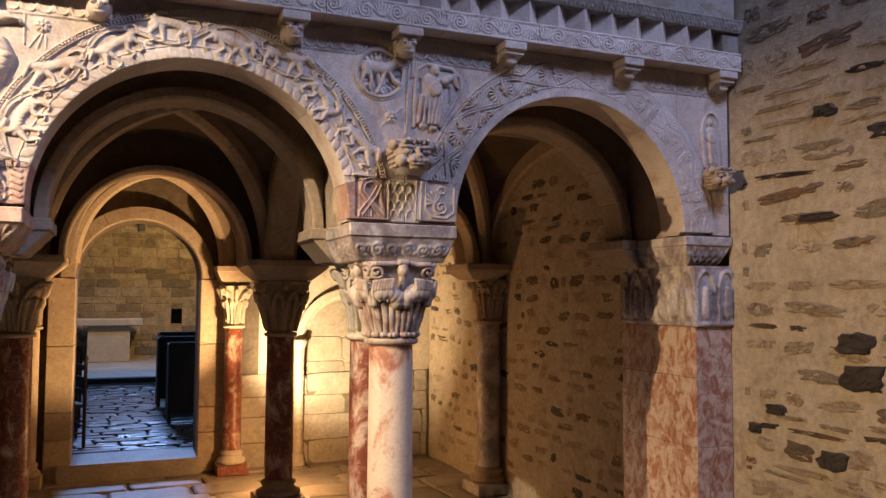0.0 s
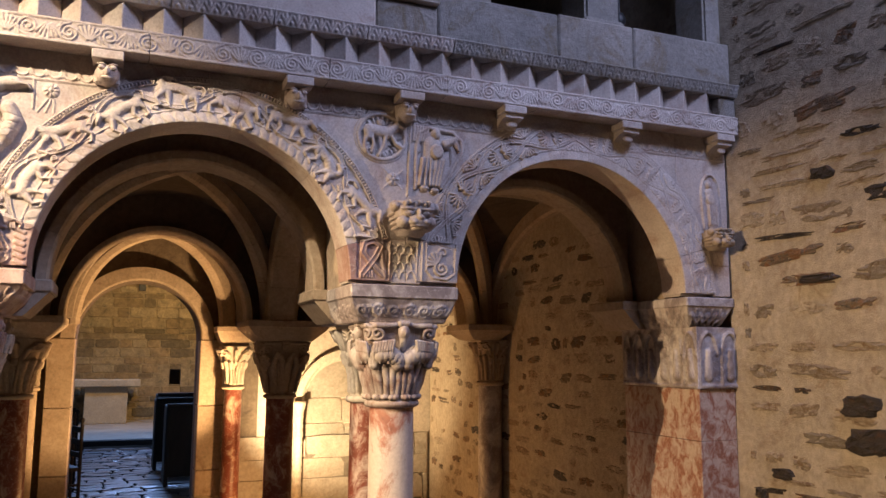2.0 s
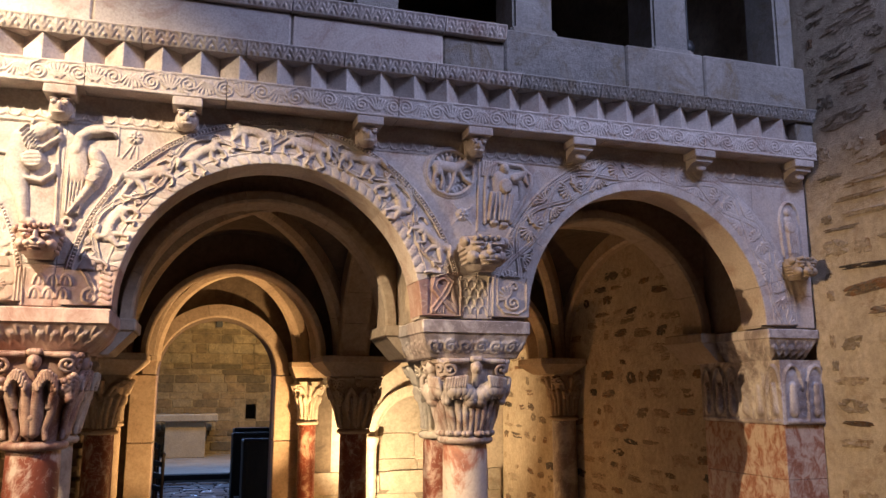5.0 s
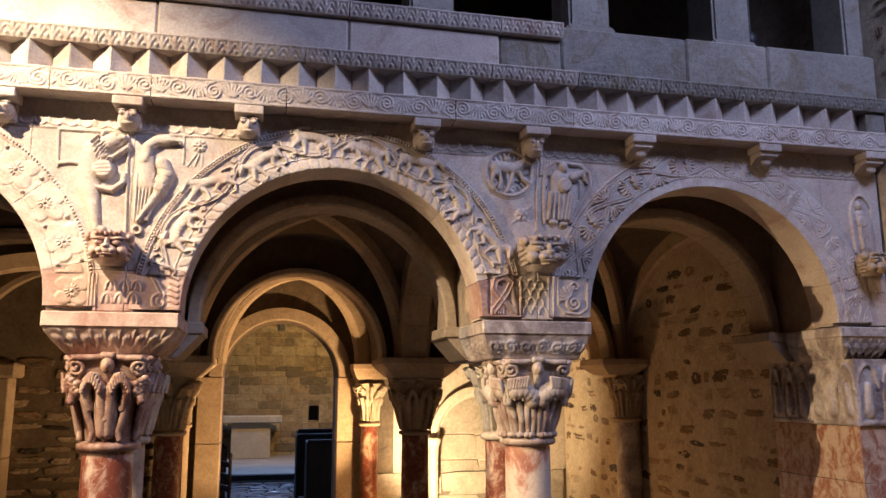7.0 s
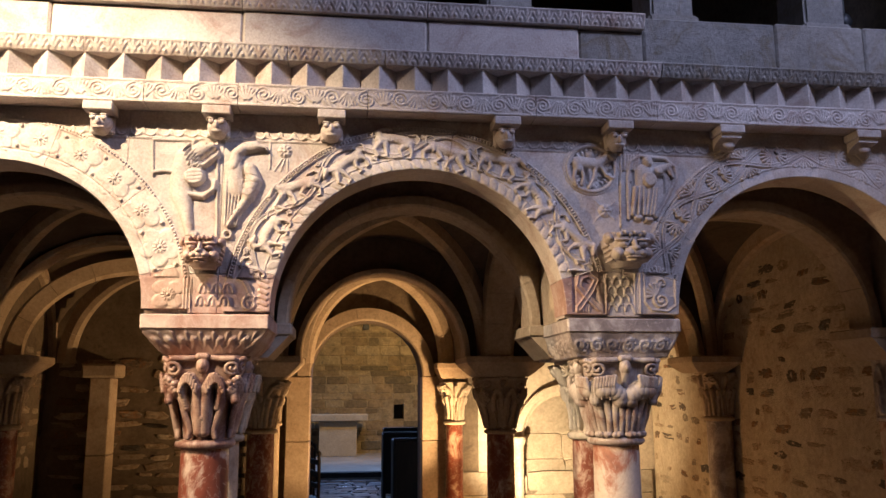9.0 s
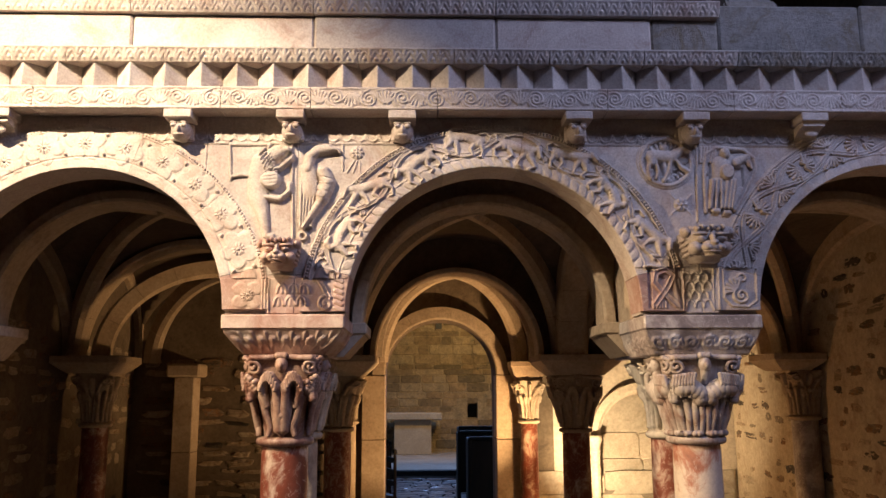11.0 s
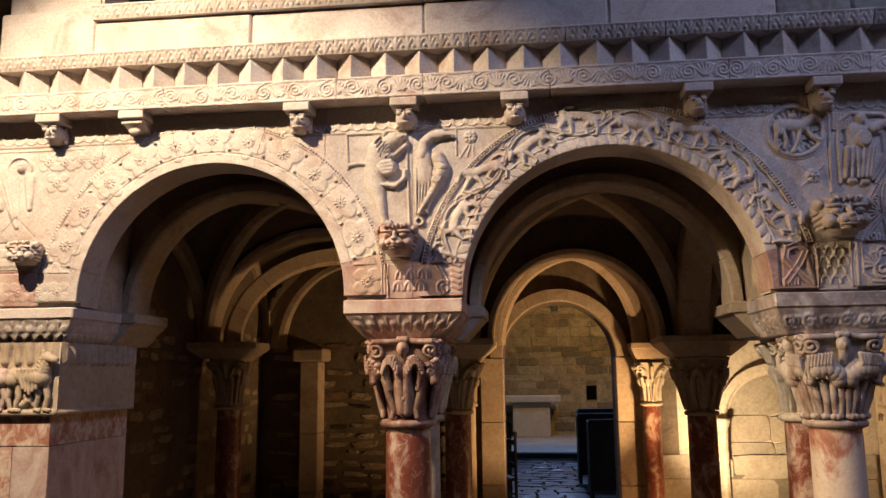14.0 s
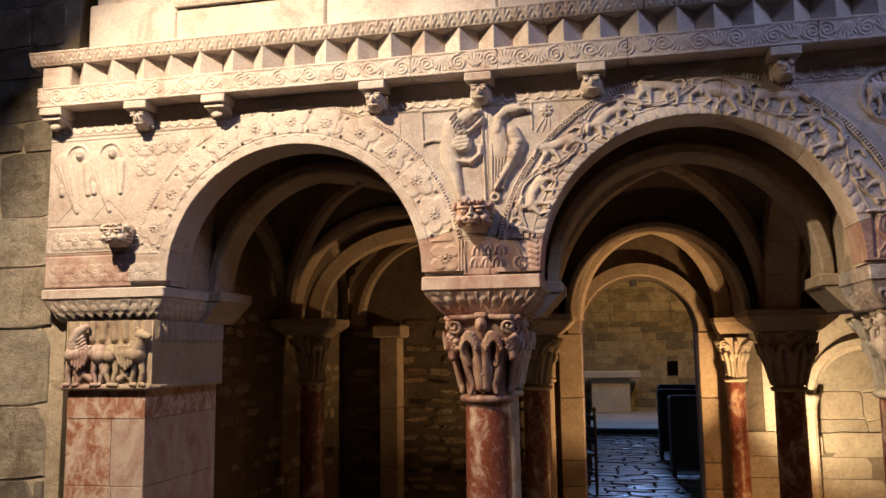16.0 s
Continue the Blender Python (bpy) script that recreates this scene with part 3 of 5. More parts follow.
# left end: two winged forms over crossed lines, and rows of flowers
for cx in (-2.797, -2.611):
    sp.ring((cx - 0.01, 2.815), 0.060, 0.007, 0.011, 18, -0.2, math.pi)
    sp.lobe((cx, 2.825), 0.026, 0.033, 0.024, 3)
    sp.cap((cx - 0.01, 2.833), (cx + 0.01, 2.833), 0.006, 0.029)
    sp.cap((cx, 2.818), (cx, 2.812), 0.005, 0.030)
    sp.cap((cx - 0.10, 2.79), (cx - 0.005, 2.53), 0.052, 0.012, 0.012)
    sp.cap((cx + 0.045, 2.77), (cx + 0.055, 2.62), 0.030, 0.015, 0.015)
    sp.cap((cx - 0.10, 2.66), (cx - 0.095, 2.625), 0.016, 0.016)
    for d in range(5):
        sp.line([(cx - 0.13 + 0.028 * d, 2.77), (cx - 0.055 + 0.014 * d, 2.60)], 0.003, 0.004, True)
    for q in (-1, 1):
        sp.line([(cx - 0.01, 2.575), (cx - 0.01 + q * 0.10, 2.475)], 0.0035, 0.005, True)
sp.line([(-2.97, 2.905), (-2.30, 2.905)], 0.004, 0.006)
for c in ((-2.47, 2.845), (-2.385, 2.843), (-2.30, 2.855), (-2.238, 2.848), (-2.42, 2.74)):
    sp.rosette(c, 0.030, 0.014, 9)
    for q in range(4):
        sp.lobe((c[0] + 0.04 * math.cos(q * 1.57 + 0.8), c[1] + 0.035 * math.sin(q * 1.57 + 0.8)), 0.028, 0.022, 0.005, 8)
sp.line([(-2.97, 2.452), (-2.5, 2.452)], 0.005, 0.006, True)
sp.line([(-2.97, 2.305), (-2.4, 2.305)], 0.004, 0.006, True)
for z in (2.378, 2.213):
    for i in range(6):
        cx = -2.883 + i * (0.085 if z > 2.3 else 0.100)
        for q in range(4):
            sp.lobe((cx + 0.034 * math.cos(q * 1.57 + 0.785), z + 0.034 * math.sin(q * 1.57 + 0.785)), 0.030, 0.024, 0.005, 8)
        sp.rosette((cx, z), 0.027, 0.014, 9)
# between the first and second arch: a standing maned beast with a block
sp.line([(-0.996, 2.919), (-0.988, 2.754)], 0.0055, 0.011)
sp.line([(-0.996, 2.919), (-0.816, 2.919)], 0.0055, 0.011)
sp.line([(-0.985, 2.768), (-0.94, 2.776), (-0.89, 2.772)], 0.010, 0.014)
sp.cap((-0.852, 2.835), (-0.868, 2.74), 0.046, 0.030, 0.044)
sp.cap((-0.868, 2.74), (-0.862, 2.675), 0.044, 0.028, 0.048)
sp.cap((-0.862, 2.675), (-0.840, 2.60), 0.048, 0.030, 0.030)
sp.cap((-0.840, 2.60), (-0.818, 2.50), 0.030, 0.027, 0.017)
sp.cap((-0.818, 2.495), (-0.795, 2.49), 0.018, 0.026)
sp.cap((-0.795, 2.872), (-0.765, 2.885), 0.042, 0.038, 0.034)
sp.cap((-0.765, 2.885), (-0.732, 2.892), 0.026, 0.038, 0.017)
sp.cap((-0.815, 2.902), (-0.812, 2.912), 0.013, 0.036)
sp.lobe((-0.762, 2.900), 0.008, 0.006, 0.046, 2)
for k in range(7):
    sp.cap((-0.835 + 0.004 * k, 2.895 - 0.019 * k), (-0.860 + 0.008 * k, 2.868 - 0.021 * k), 0.008, 0.040, 0.005)
    sp.cap((-0.810 + 0.005 * k, 2.872 - 0.014 * k), (-0.828 + 0.006 * k, 2.846 - 0.012 * k), 0.007, 0.041, 0.004)
sp.line([(-0.825, 2.810), (-0.770, 2.803), (-0.716, 2.850)], 0.014, 0.034)
sp.cap((-0.716, 2.850), (-0.708, 2.868), 0.011, 0.030, 0.007)
sp.line([(-0.830, 2.672), (-0.766, 2.660), (-0.722, 2.698), (-0.719, 2.731)], 0.013, 0.028)
sp.lobe((-0.806, 2.750), 0.046, 0.042, 0.042, 14, 0.12)
for k in range(4):
    sp.line([(-0.842, 2.725 + 0.017 * k), (-0.772, 2.733 + 0.017 * k)], 0.0025, 0.004, True)
sp.line([(-0.716, 2.920), (-0.701, 2.487)], 0.0055, 0.012)
# a long-winged bird of prey
sp.line([(-0.640, 2.80), (-0.632, 2.862), (-0.595, 2.893), (-0.550, 2.897)], 0.025, 0.034)
sp.cap((-0.552, 2.897), (-0.505, 2.892), 0.020, 0.036, 0.009)
sp.cap((-0.505, 2.892), (-0.494, 2.878), 0.008, 0.034, 0.004)
sp.lobe((-0.560, 2.903), 0.006, 0.005, 0.043, 2)
sp.cap((-0.640, 2.805), (-0.628, 2.70), 0.036, 0.028, 0.046)
for i in range(6):
    sp.cap((-0.668 + 0.017 * i, 2.74), (-0.668 + 0.010 * i, 2.535), 0.0085, 0.023, 0.005)
sp.cap((-0.568, 2.79), (-0.548, 2.74), 0.030, 0.040, 0.034)
sp.cap((-0.548, 2.74), (-0.572, 2.665), 0.034, 0.042, 0.028)
sp.cap((-0.578, 2.655), (-0.655, 2.53), 0.024, 0.036, 0.010)
for k in range(4):
    sp.line([(-0.590 - 0.004 * k, 2.765 - 0.03 * k), (-0.525 - 0.008 * k, 2.755 - 0.03 * k)], 0.003, 0.006, True)
for k in range(5):
    sp.line([(-0.60 - 0.012 * k, 2.655 - 0.022 * k), (-0.570 - 0.014 * k, 2.638 - 0.022 * k)], 0.0025, 0.005, True)
sp.lobe((-0.572, 2.682), 0.026, 0.022, 0.046, 10, 0.3)
sp.ring((-0.656, 2.494), 0.017, 0.009, 0.020, 12)
sp.rosette((-0.419, 2.883), 0.033, 0.017, 8)
sp.line([(-0.485, 2.922), (-0.483, 2.800)], 0.004, 0.008)
for k in range(3):
    sp.line([(-0.43 + 0.012 * k, 2.845), (-0.465 + 0.03 * k, 2.79)], 0.0035, 0.006)
# between the second and third arch: a horse in a roundel, a winged robed form, a flower
q = sp.near(0.88, 1.13, 2.73, 2.96)
dd = np.hypot((sp.U[q] - 1.006) / 0.110, (sp.V[q] - 2.845) / 0.104)
sp.H[q] = np.where(dd < 1, -0.012, sp.H[q])
sp.ring((1.006, 2.845), 0.117, 0.0105, 0.014, 44, ry=0.111)
sp.ring((1.006, 2.845), 0.132, 0.0035, 0.007, 44, ry=0.125)
sp.cap((0.945, 2.872), (1.035, 2.866), 0.031, 0.026, 0.030)
sp.cap((0.940, 2.868), (0.938, 2.840), 0.029, 0.026, 0.020)
sp.cap((1.040, 2.872), (1.082, 2.903), 0.027, 0.028, 0.018)
sp.cap((1.082, 2.905), (1.112, 2.893), 0.019, 0.030, 0.010)
for pts in (((0.930, 2.845), (0.918, 2.795), (0.930, 2.762)), ((0.955, 2.85), (0.965, 2.80), (0.955, 2.765)), ((1.025, 2.85), (1.015, 2.80), (0.990, 2.752)), ((1.05, 2.855), (1.075, 2.815), (1.105, 2.800))):
    sp.line(pts, 0.0105, 0.022)
for k in range(9):
    a = math.pi * (0.15 + 0.085 * k)
    sp.cap((1.006 + 0.098 * math.cos(a), 2.845 + 0.092 * math.sin(a)), (1.006 + 0.074 * math.cos(a), 2.845 + 0.070 * math.sin(a)), 0.006, 0.008)
    sp.cap((1.006 + 0.098 * math.cos(a), 2.845 - 0.092 * math.sin(a)), (1.006 + 0.080 * math.cos(a), 2.845 - 0.076 * math.sin(a)), 0.006, 0.008)
sp.line([(0.995, 2.84), (1.0, 2.77), (1.02, 2.75)], 0.012, 0.014)
sp.lobe((1.0, 2.912), 0.020, 0.020, 0.016, 3)
sp.line([(1.152, 2.925), (1.139, 2.57)], 0.0045, 0.012)
q = sp.near(1.165, 1.43, 2.60, 2.93)
nich = (np.abs(sp.U[q] - (1.262 + (sp.V[q] - 2.6) * 0.13)) < 0.060 + (sp.V[q] - 2.6) * 0.19) & (sp.V[q] < 2.895)
sp.H[q] = np.where(nich, -0.014, sp.H[q])
frame_ = [(1.180, 2.61), (1.182, 2.80), (1.196, 2.885), (1.245, 2.915), (1.370, 2.905), (1.418, 2.865), (1.420, 2.81), (1.375, 2.72), (1.315, 2.62)]
sp.line(frame_, 0.010, 0.013)
for k in range(6):
    sp.cap((1.165 + 0.012 * k, 2.845), (1.172 + 0.014 * k, 2.915), 0.0055, 0.010, 0.008)
sp.lobe((1.283, 2.886), 0.026, 0.033, 0.030, 3)
sp.cap((1.272, 2.888), (1.274, 2.888), 0.005, 0.036)
sp.cap((1.262, 2.83), (1.268, 2.73), 0.044, 0.022, 0.050)
sp.lobe((1.283, 2.795), 0.036, 0.040, 0.040, 12, -0.08)
for x0, x1 in ((1.215, 1.196), (1.235, 1.222), (1.255, 1.248), (1.285, 1.262), (1.305, 1.280), (1.322, 1.296)):
    sp.cap((x0, 2.755), (x1, 2.628), 0.013, 0.026, 0.010)
sp.cap((1.335, 2.845), (1.385, 2.868), 0.022, 0.018, 0.018)
sp.cap((1.385, 2.868), (1.402, 2.815), 0.018, 0.016, 0.008)
for k in range(4):
    sp.line([(1.345 + 0.014 * k, 2.86 + 0.004 * k), (1.372 + 0.010 * k, 2.826 + 0.004 * k)], 0.0025, 0.004, True)
sp.cap((1.215, 2.615), (1.235, 2.612), 0.014, 0.022)
sp.cap((1.265, 2.605), (1.285, 2.605), 0.014, 0.022)
sp.rosette((1.066, 2.643), 0.034, 0.017, 6)
for q in ((1.02, 2.60), (1.11, 2.60), (1.02, 2.69), (1.115, 2.69)):
    sp.line([(1.066, 2.643), q], 0.0035, 0.005)
sp.rosette((0.895, 2.955), 0.028, 0.012, 8)
# right end: a robed form in a round-headed frame, half worn away
sp.ring((2.955, 2.72), 0.064, 0.008, 0.012, 18, 0, math.pi, 0.115)
sp.line([(2.891, 2.72), (2.905, 2.53)], 0.008, 0.012)
sp.line([(3.019, 2.72), (3.025, 2.53)], 0.008, 0.012)
sp.lobe((2.940, 2.780), 0.022, 0.027, 0.022, 3)
sp.cap((2.945, 2.73), (2.965, 2.55), 0.030, 0.016, 0.034)
sp.lobe((2.948, 2.690), 0.030, 0.034, 0.026, 10)
for k in range(4):
    sp.cap((2.935 + 0.014 * k, 2.66), (2.940 + 0.016 * k, 2.55), 0.007, 0.024)
# low blocks over the imposts
sp.line([(-1.0, 2.305), (-0.47, 2.305)], 0.003, 0.005, True)
sp.line([(0.87, 2.352), (1.42, 2.352)], 0.003, 0.005, True)
for x in (-0.828, -0.815, -0.800):
    sp.line([(x, 2.15), (x, 2.30)], 0.004, 0.009)
for row in range(2):
    for i in range(3):
        c = (-0.755 + 0.050 * i + 0.012 * row, 2.185 + row * 0.055)
        sp.ring(c, 0.021, 0.006, 0.011, 12, 0, math.pi, 0.036)
        sp.line([(c[0], c[1]), (c[0], c[1] + 0.024)], 0.008, 0.008)
for q in range(4):
    sp.lobe((-0.893 + 0.042 * math.cos(q * 1.57 + 0.785), 2.228 + 0.040 * math.sin(q * 1.57 + 0.785)), 0.038, 0.032, 0.008, 8)
sp.rosette((-0.893, 2.228), 0.036, 0.020, 12)
sp.ribbon([(-0.60, 2.33), (-0.565, 2.28), (-0.535, 2.22), (-0.555, 2.165)], 0.011, 0.013)
sp.spiral((-0.548, 2.19), 0.036, 1.6, 1.0, 0.007, 0.013)
for k in range(6):
    sp.cap((-0.478, 2.16 + 0.026 * k), (-0.505, 2.172 + 0.026 * k), 0.010, 0.009)
# knot of straps in a sunk panel, scales, and a curled leaf in a beaded frame
q = sp.near(0.895, 1.045, 2.165, 2.345)
sp.H[q] = -0.014
sp.ribbon([(0.925, 2.185), (0.985, 2.265), (1.010, 2.315), (0.975, 2.340), (0.935, 2.325), (0.925, 2.285), (0.965, 2.235), (1.025, 2.180)], 0.014, 0.016, False)
sp.line([(1.012, 2.29), (1.032, 2.175)], 0.012, 0.012)
for k in range(5):
    sp.cap((0.915 + 0.014 * k, 2.170), (0.915 + 0.014 * k, 2.195), 0.006, 0.010)
for x in (1.052, 1.190, 1.215):
    sp.line([(x, 2.16), (x + 0.006, 2.345)], 0.0045, 0.009)
for row in range(4):
    for i in range(3):
        sp.ring((1.085 + 0.040 * i - 0.016 * (row % 2), 2.175 + row * 0.042), 0.019, 0.005, 0.009, 10, 0, math.pi, 0.030)
fr = [(1.238, 2.345), (1.240, 2.215), (1.270, 2.178), (1.345, 2.172), (1.386, 2.200), (1.392, 2.345)]
sp.line(fr, 0.005, 0.011)
sp.beads([(x * 0.955 + 1.315 * 0.045, z * 0.94 + 2.26 * 0.06) for x, z in fr], 0.0045, 0.010, 0.011)
sp.spiral((1.318, 2.225), 0.040, 1.7, 2.0, 0.0075, 0.015)
sp.fan((1.300, 2.245), 0.058, 2.3, 1.9, 6, 0.009, 0.013)
sp.spiral((1.325, 2.305), 0.026, 1.3, 4.0, 0.006, 0.012, -1)
sp.wear(0.0020, 34, 11)
SPH = sp.out() * np.where(GZ < 2.34, 0.62, 0.92)
rad = np.full(GX.shape, False)
for cx, R, zs in ARCHES:
    rad |= (np.hypot(GX - cx, np.maximum(GZ - zs, 0)) < R + RW - 0.012) | ((GZ < zs) & (np.abs(GX - cx) < R + 0.004))
cellbad = rad[:-1, :-1] & rad[1:, :-1] & rad[1:, 1:] & rad[:-1, 1:]


def low_blocks(k, cx, X, Z, H):
    """Near the springing the ring carries the carving of the block over the impost."""
    ii = np.clip(((X - ux[0]) / du).round().astype(int), 0, len(ux) - 1)
    jj = np.clip(((Z - uz[0]) / du).round().astype(int), 0, len(uz) - 1)
    lim = np.where(X > cx, (2.303, 2.350, 0.0)[k], (2.303, 2.303, 2.350)[k])
    return np.where(Z < lim, SPH[ii, jj], H)


CUTS = ((0, 13, 40, 72, 104, 137, 167, 180), (0, 14, 46, 80, 110, 141, 166, 180), (0, 17, 52, 84, 118, 150, 167, 180))
for k, (cx, R, zs) in enumerate(ARCHES):
    nt_, nr = 960, 78
    th = np.linspace(0, math.pi, nt_)
    rr = np.linspace(0, RW, nr)
    TH, RR = np.meshgrid(th, rr, indexing="ij")
    H = carve_arch(k, TH * (R + 0.1), RR, R)
    H = low_blocks(k, cx, cx + (R + RR) * np.cos(TH), zs + (R + RR) * np.sin(TH), H)
    H[:, 0] -= 0.003
    for a, b in zip(CUTS[k], CUTS[k][1:]):
        i0, i1 = int(a / 180 * (nt_ - 1)), int(b / 180 * (nt_ - 1))
        g = 0.0012
        t2 = np.linspace(math.radians(a) + g, math.radians(b) - g, i1 - i0 + 1)
        T2, R2 = np.meshgrid(t2, rr, indexing="ij")
        h = H[i0:i1 + 1]
        front = np.stack([cx + (R + R2) * np.cos(T2), -h, zs + (R + R2) * np.sin(T2)], -1)
        ys = (0.205, 0.198, 0.10, 0.010)
        soff = np.stack([np.stack([cx + R * np.cos(t2), np.full_like(t2, y), zs + R * np.sin(t2)], -1) for y in ys], 1)
        rim = np.stack([cx + (R + RW + 0.004) * np.cos(t2), np.full_like(t2, 0.06), zs + (R + RW + 0.004) * np.sin(t2)], -1)[:, None]
        P = np.concatenate([soff, front, rim], 1)
        cap0, cap1 = P[:1].copy(), P[-1:].copy()
        cap0[..., 1] += 0.05
        cap1[..., 1] += 0.05
        P = np.concatenate([cap0, P, cap1], 0)
        me = mesh_from("voussoir", P.reshape(-1, 3), grid_faces(P.shape[0], P.shape[1]))
        low = b <= 17 or a >= 160
        mat = ROSE if (low and ((k == 0 and a < 90) or (k == 1 and a > 90) or k == 1)) else MARBLE
        obj("voussoir", me, mat, arcade)

# stones of the spandrels: columns of blocks, low ones of rose marble
XC = (-2.972, -2.2, -1.647, -1.10, -0.69, 0.201, 0.62, 1.135, 1.62, 2.30, 2.72, 3.075)
ZC = (BASE, 2.315, 2.925, TOP + 0.01)
for a in range(len(XC) - 1):
    for b in range(3):
        i0, i1 = np.searchsorted(ux, XC[a] - 1e-6), np.searchsorted(ux, XC[a + 1] - 1e-6)
        j0, j1 = np.searchsorted(uz, ZC[b] - 1e-6), np.searchsorted(uz, ZC[b + 1] - 1e-6)
        i1, j1 = min(i1, len(ux) - 1), min(j1, len(uz) - 1)
        keep = ~cellbad[i0:i1, j0:j1]
        if keep.sum() < 40:
            continue
        X, Z, Hh = GX[i0:i1 + 1, j0:j1 + 1].copy(), GZ[i0:i1 + 1, j0:j1 + 1].copy(), SPH[i0:i1 + 1, j0:j1 + 1].copy()
        Hh -= 0.004
        Hh[0, :] -= 0.005
        Hh[-1, :] -= 0.003
        Hh[:, 0] -= 0.005
        V = np.stack([X, -Hh, Z], -1)
        sel = np.zeros(X.shape, bool)
        for s0 in (0, 1):
            for s1 in (0, 1):
                sel[s0:s0 + keep.shape[0], s1:s1 + keep.shape[1]] |= keep
        lut = -np.ones(X.size, int)
        lut[sel.ravel()] = np.arange(sel.sum())
        fs = lut[np.array(grid_faces(X.shape[0], X.shape[1], keep=keep))].tolist()
        me = mesh_from("spandrel_block", V.reshape(-1, 3)[sel.ravel()], fs)
        obj("spandrel_block", me, ROSE if b == 0 and XC[a] < 0.2 else MARBLE, arcade)
# masonry core behind the faces
for cx, R, zs in ARCHES:
    arch_wall("core", cx - 1.0 if cx < -1 else (-0.733 if cx < 1 else 1.135), -0.733 if cx < -1 else (1.135 if cx < 1 else 3.08), BASE, 3.34, 0.05, 0.20, cx, R + 0.004, zs, MARBLE, arcade)
box("core", -2.965, -2.645, 0.03, 0.42, BASE, 3.34, MARBLE, arcade, 0)


# frieze, dentils, mouldings and parapet
def scroll_band(L, hgt, seed, step=0.0034):
    n, m = max(4, int(L / step)), int(hgt / step)
    U, V = np.meshgrid(np.linspace(0, L, n), np.linspace(0, hgt, m), indexing="ij")
    rel = Relief(U, V)
    p = 0.150
    off = (seed * 0.037) % p
    k = int(L / p) + 2
    mid = hgt / 2
    for i in range(-1, k):
        u, s = i * p + off, 1 if i % 2 else -1
        rel.spiral((u, mid - s * 0.003), 0.040, 2.1, math.pi * (0.5 if s > 0 else 1.5), 0.0046, 0.0062, s, 26)
        rel.fan((u + p * 0.50, mid - s * 0.036), 0.068, s * (math.pi / 2), 1.5, 7, 0.0060, 0.0060)
        rel.line([(u + 0.03, mid + s * 0.034), (u + p * 0.5, mid + s * 0.041), (u + p - 0.03, mid - s * 0.034)], 0.0035, 0.0055)
    rel.line([(0, 0.007), (L, 0.007)], 0.006, 0.005)
    rel.line([(0, hgt - 0.007), (L, hgt - 0.007)], 0.006, 0.005)
    rel.wear(0.0018, 45, seed)
    return U, V, rel.out()


def leaf_band(L, hgt, seed, step=0.0038):
    n, m = max(4, int(L / step)), int(hgt / step)
    U, V = np.meshgrid(np.linspace(0, L, n), np.linspace(0, hgt, m), indexing="ij")
    rel = Relief(U, V)
    p = 0.052
    for i in range(-1, int(L / p) + 2):
        u = i * p
        for d in (-1, 1):
            rel.cap((u, hgt * 0.22), (u + d * p * 0.40, hgt * 0.70), 0.008, 0.005, 0.006)
        rel.cap((u + p / 2, hgt * 0.25), (u + p / 2, hgt * 0.25), 0.009, 0.007)
        rel.cap((u, hgt * 0.55), (u, hgt * 0.75), 0.009, 0.007)
    rel.line([(0, hgt - 0.006), (L, hgt - 0.006)], 0.007, 0.006)
    rel.wear(0.002, 45, seed)
    return U, V, rel.out()


def band_stone(name, x0, x1, z0, z1, yf, yb, maker, seed, mat, lean=0.0):
    """A stone of a band: carved face at yf, leaning out by lean at its top, with top, soffit and ends back to yb."""
    U, V, H = maker(x1 - x0 - 0.003, z1 - z0, seed)
    X, Z = x0 + U, z0 + V
    Y = yf - H - lean * (V / (z1 - z0))
    f = np.stack([X, Y, Z], -1)
    lo, hi = f[:, :1].copy(), f[:, -1:].copy()
    lo[..., 1], hi[..., 1] = yb, yb
    lo2, hi2 = f[:, :1].copy(), f[:, -1:].copy()
    lo2[..., 1] += 0.006
    P = np.concatenate([lo, lo2, f, hi2, hi], 1)
    e0, e1 = P[:1].copy(), P[-1:].copy()
    e0[..., 1], e1[..., 1] = np.maximum(e0[..., 1], yb), np.maximum(e1[..., 1], yb)
    P = np.concatenate([e0, P, e1], 0)
    me = mesh_from(name, P.reshape(-1, 3), grid_faces(P.shape[0], P.shape[1]))
    return obj(name, me, mat, arcade)


FX = (-2.975, -2.46, -1.85, -1.02, -0.62, -0.05, 0.72, 1.30, 1.80, 2.36, 3.08)
for i in range(len(FX) - 1):
    band_stone("frieze_stone", FX[i], FX[i + 1], 3.052, 3.158, -0.105, 0.03, scroll_band, 3 + i, MARBLE)
MX = [-3.02 + 0.435 * i for i in range(15)]
MX[-1] = 3.08
for i in range(len(MX) - 1):
    band_stone("cornice_stone", MX[i], MX[i + 1], 3.272, 3.338, -0.106, 0.03, leaf_band, 20 + i, MARBLE if i < 10 else GREY, 0.022)
# toothed course: blunt wedges
bm = bmesh.new()
prof = ((-0.0797, -0.026), (-0.0025, -0.100), (0.0025, -0.100), (0.0797, -0.026))
vs = [bm.verts.new((x, y, z)) for z in (3.158, 3.273) for x, y in prof]
for i in range(3):
    bm.faces.new((vs[i], vs[i + 1], vs[i + 5], vs[i + 4]))
bm.faces.new(vs[3::-1])
bm.faces.new(vs[4:])
bmesh.ops.bevel(bm, geom=[e for e in bm.edges if abs(e.verts[0].co.z - e.verts[1].co.z) > 0.1], offset=0.0012, segments=1, affect="EDGES")
tooth = bpy.data.meshes.new("dentil")
bm.to_mesh(tooth)
bm.free()
tooth.materials.append(MARBLE)
rnd = random.Random(4)
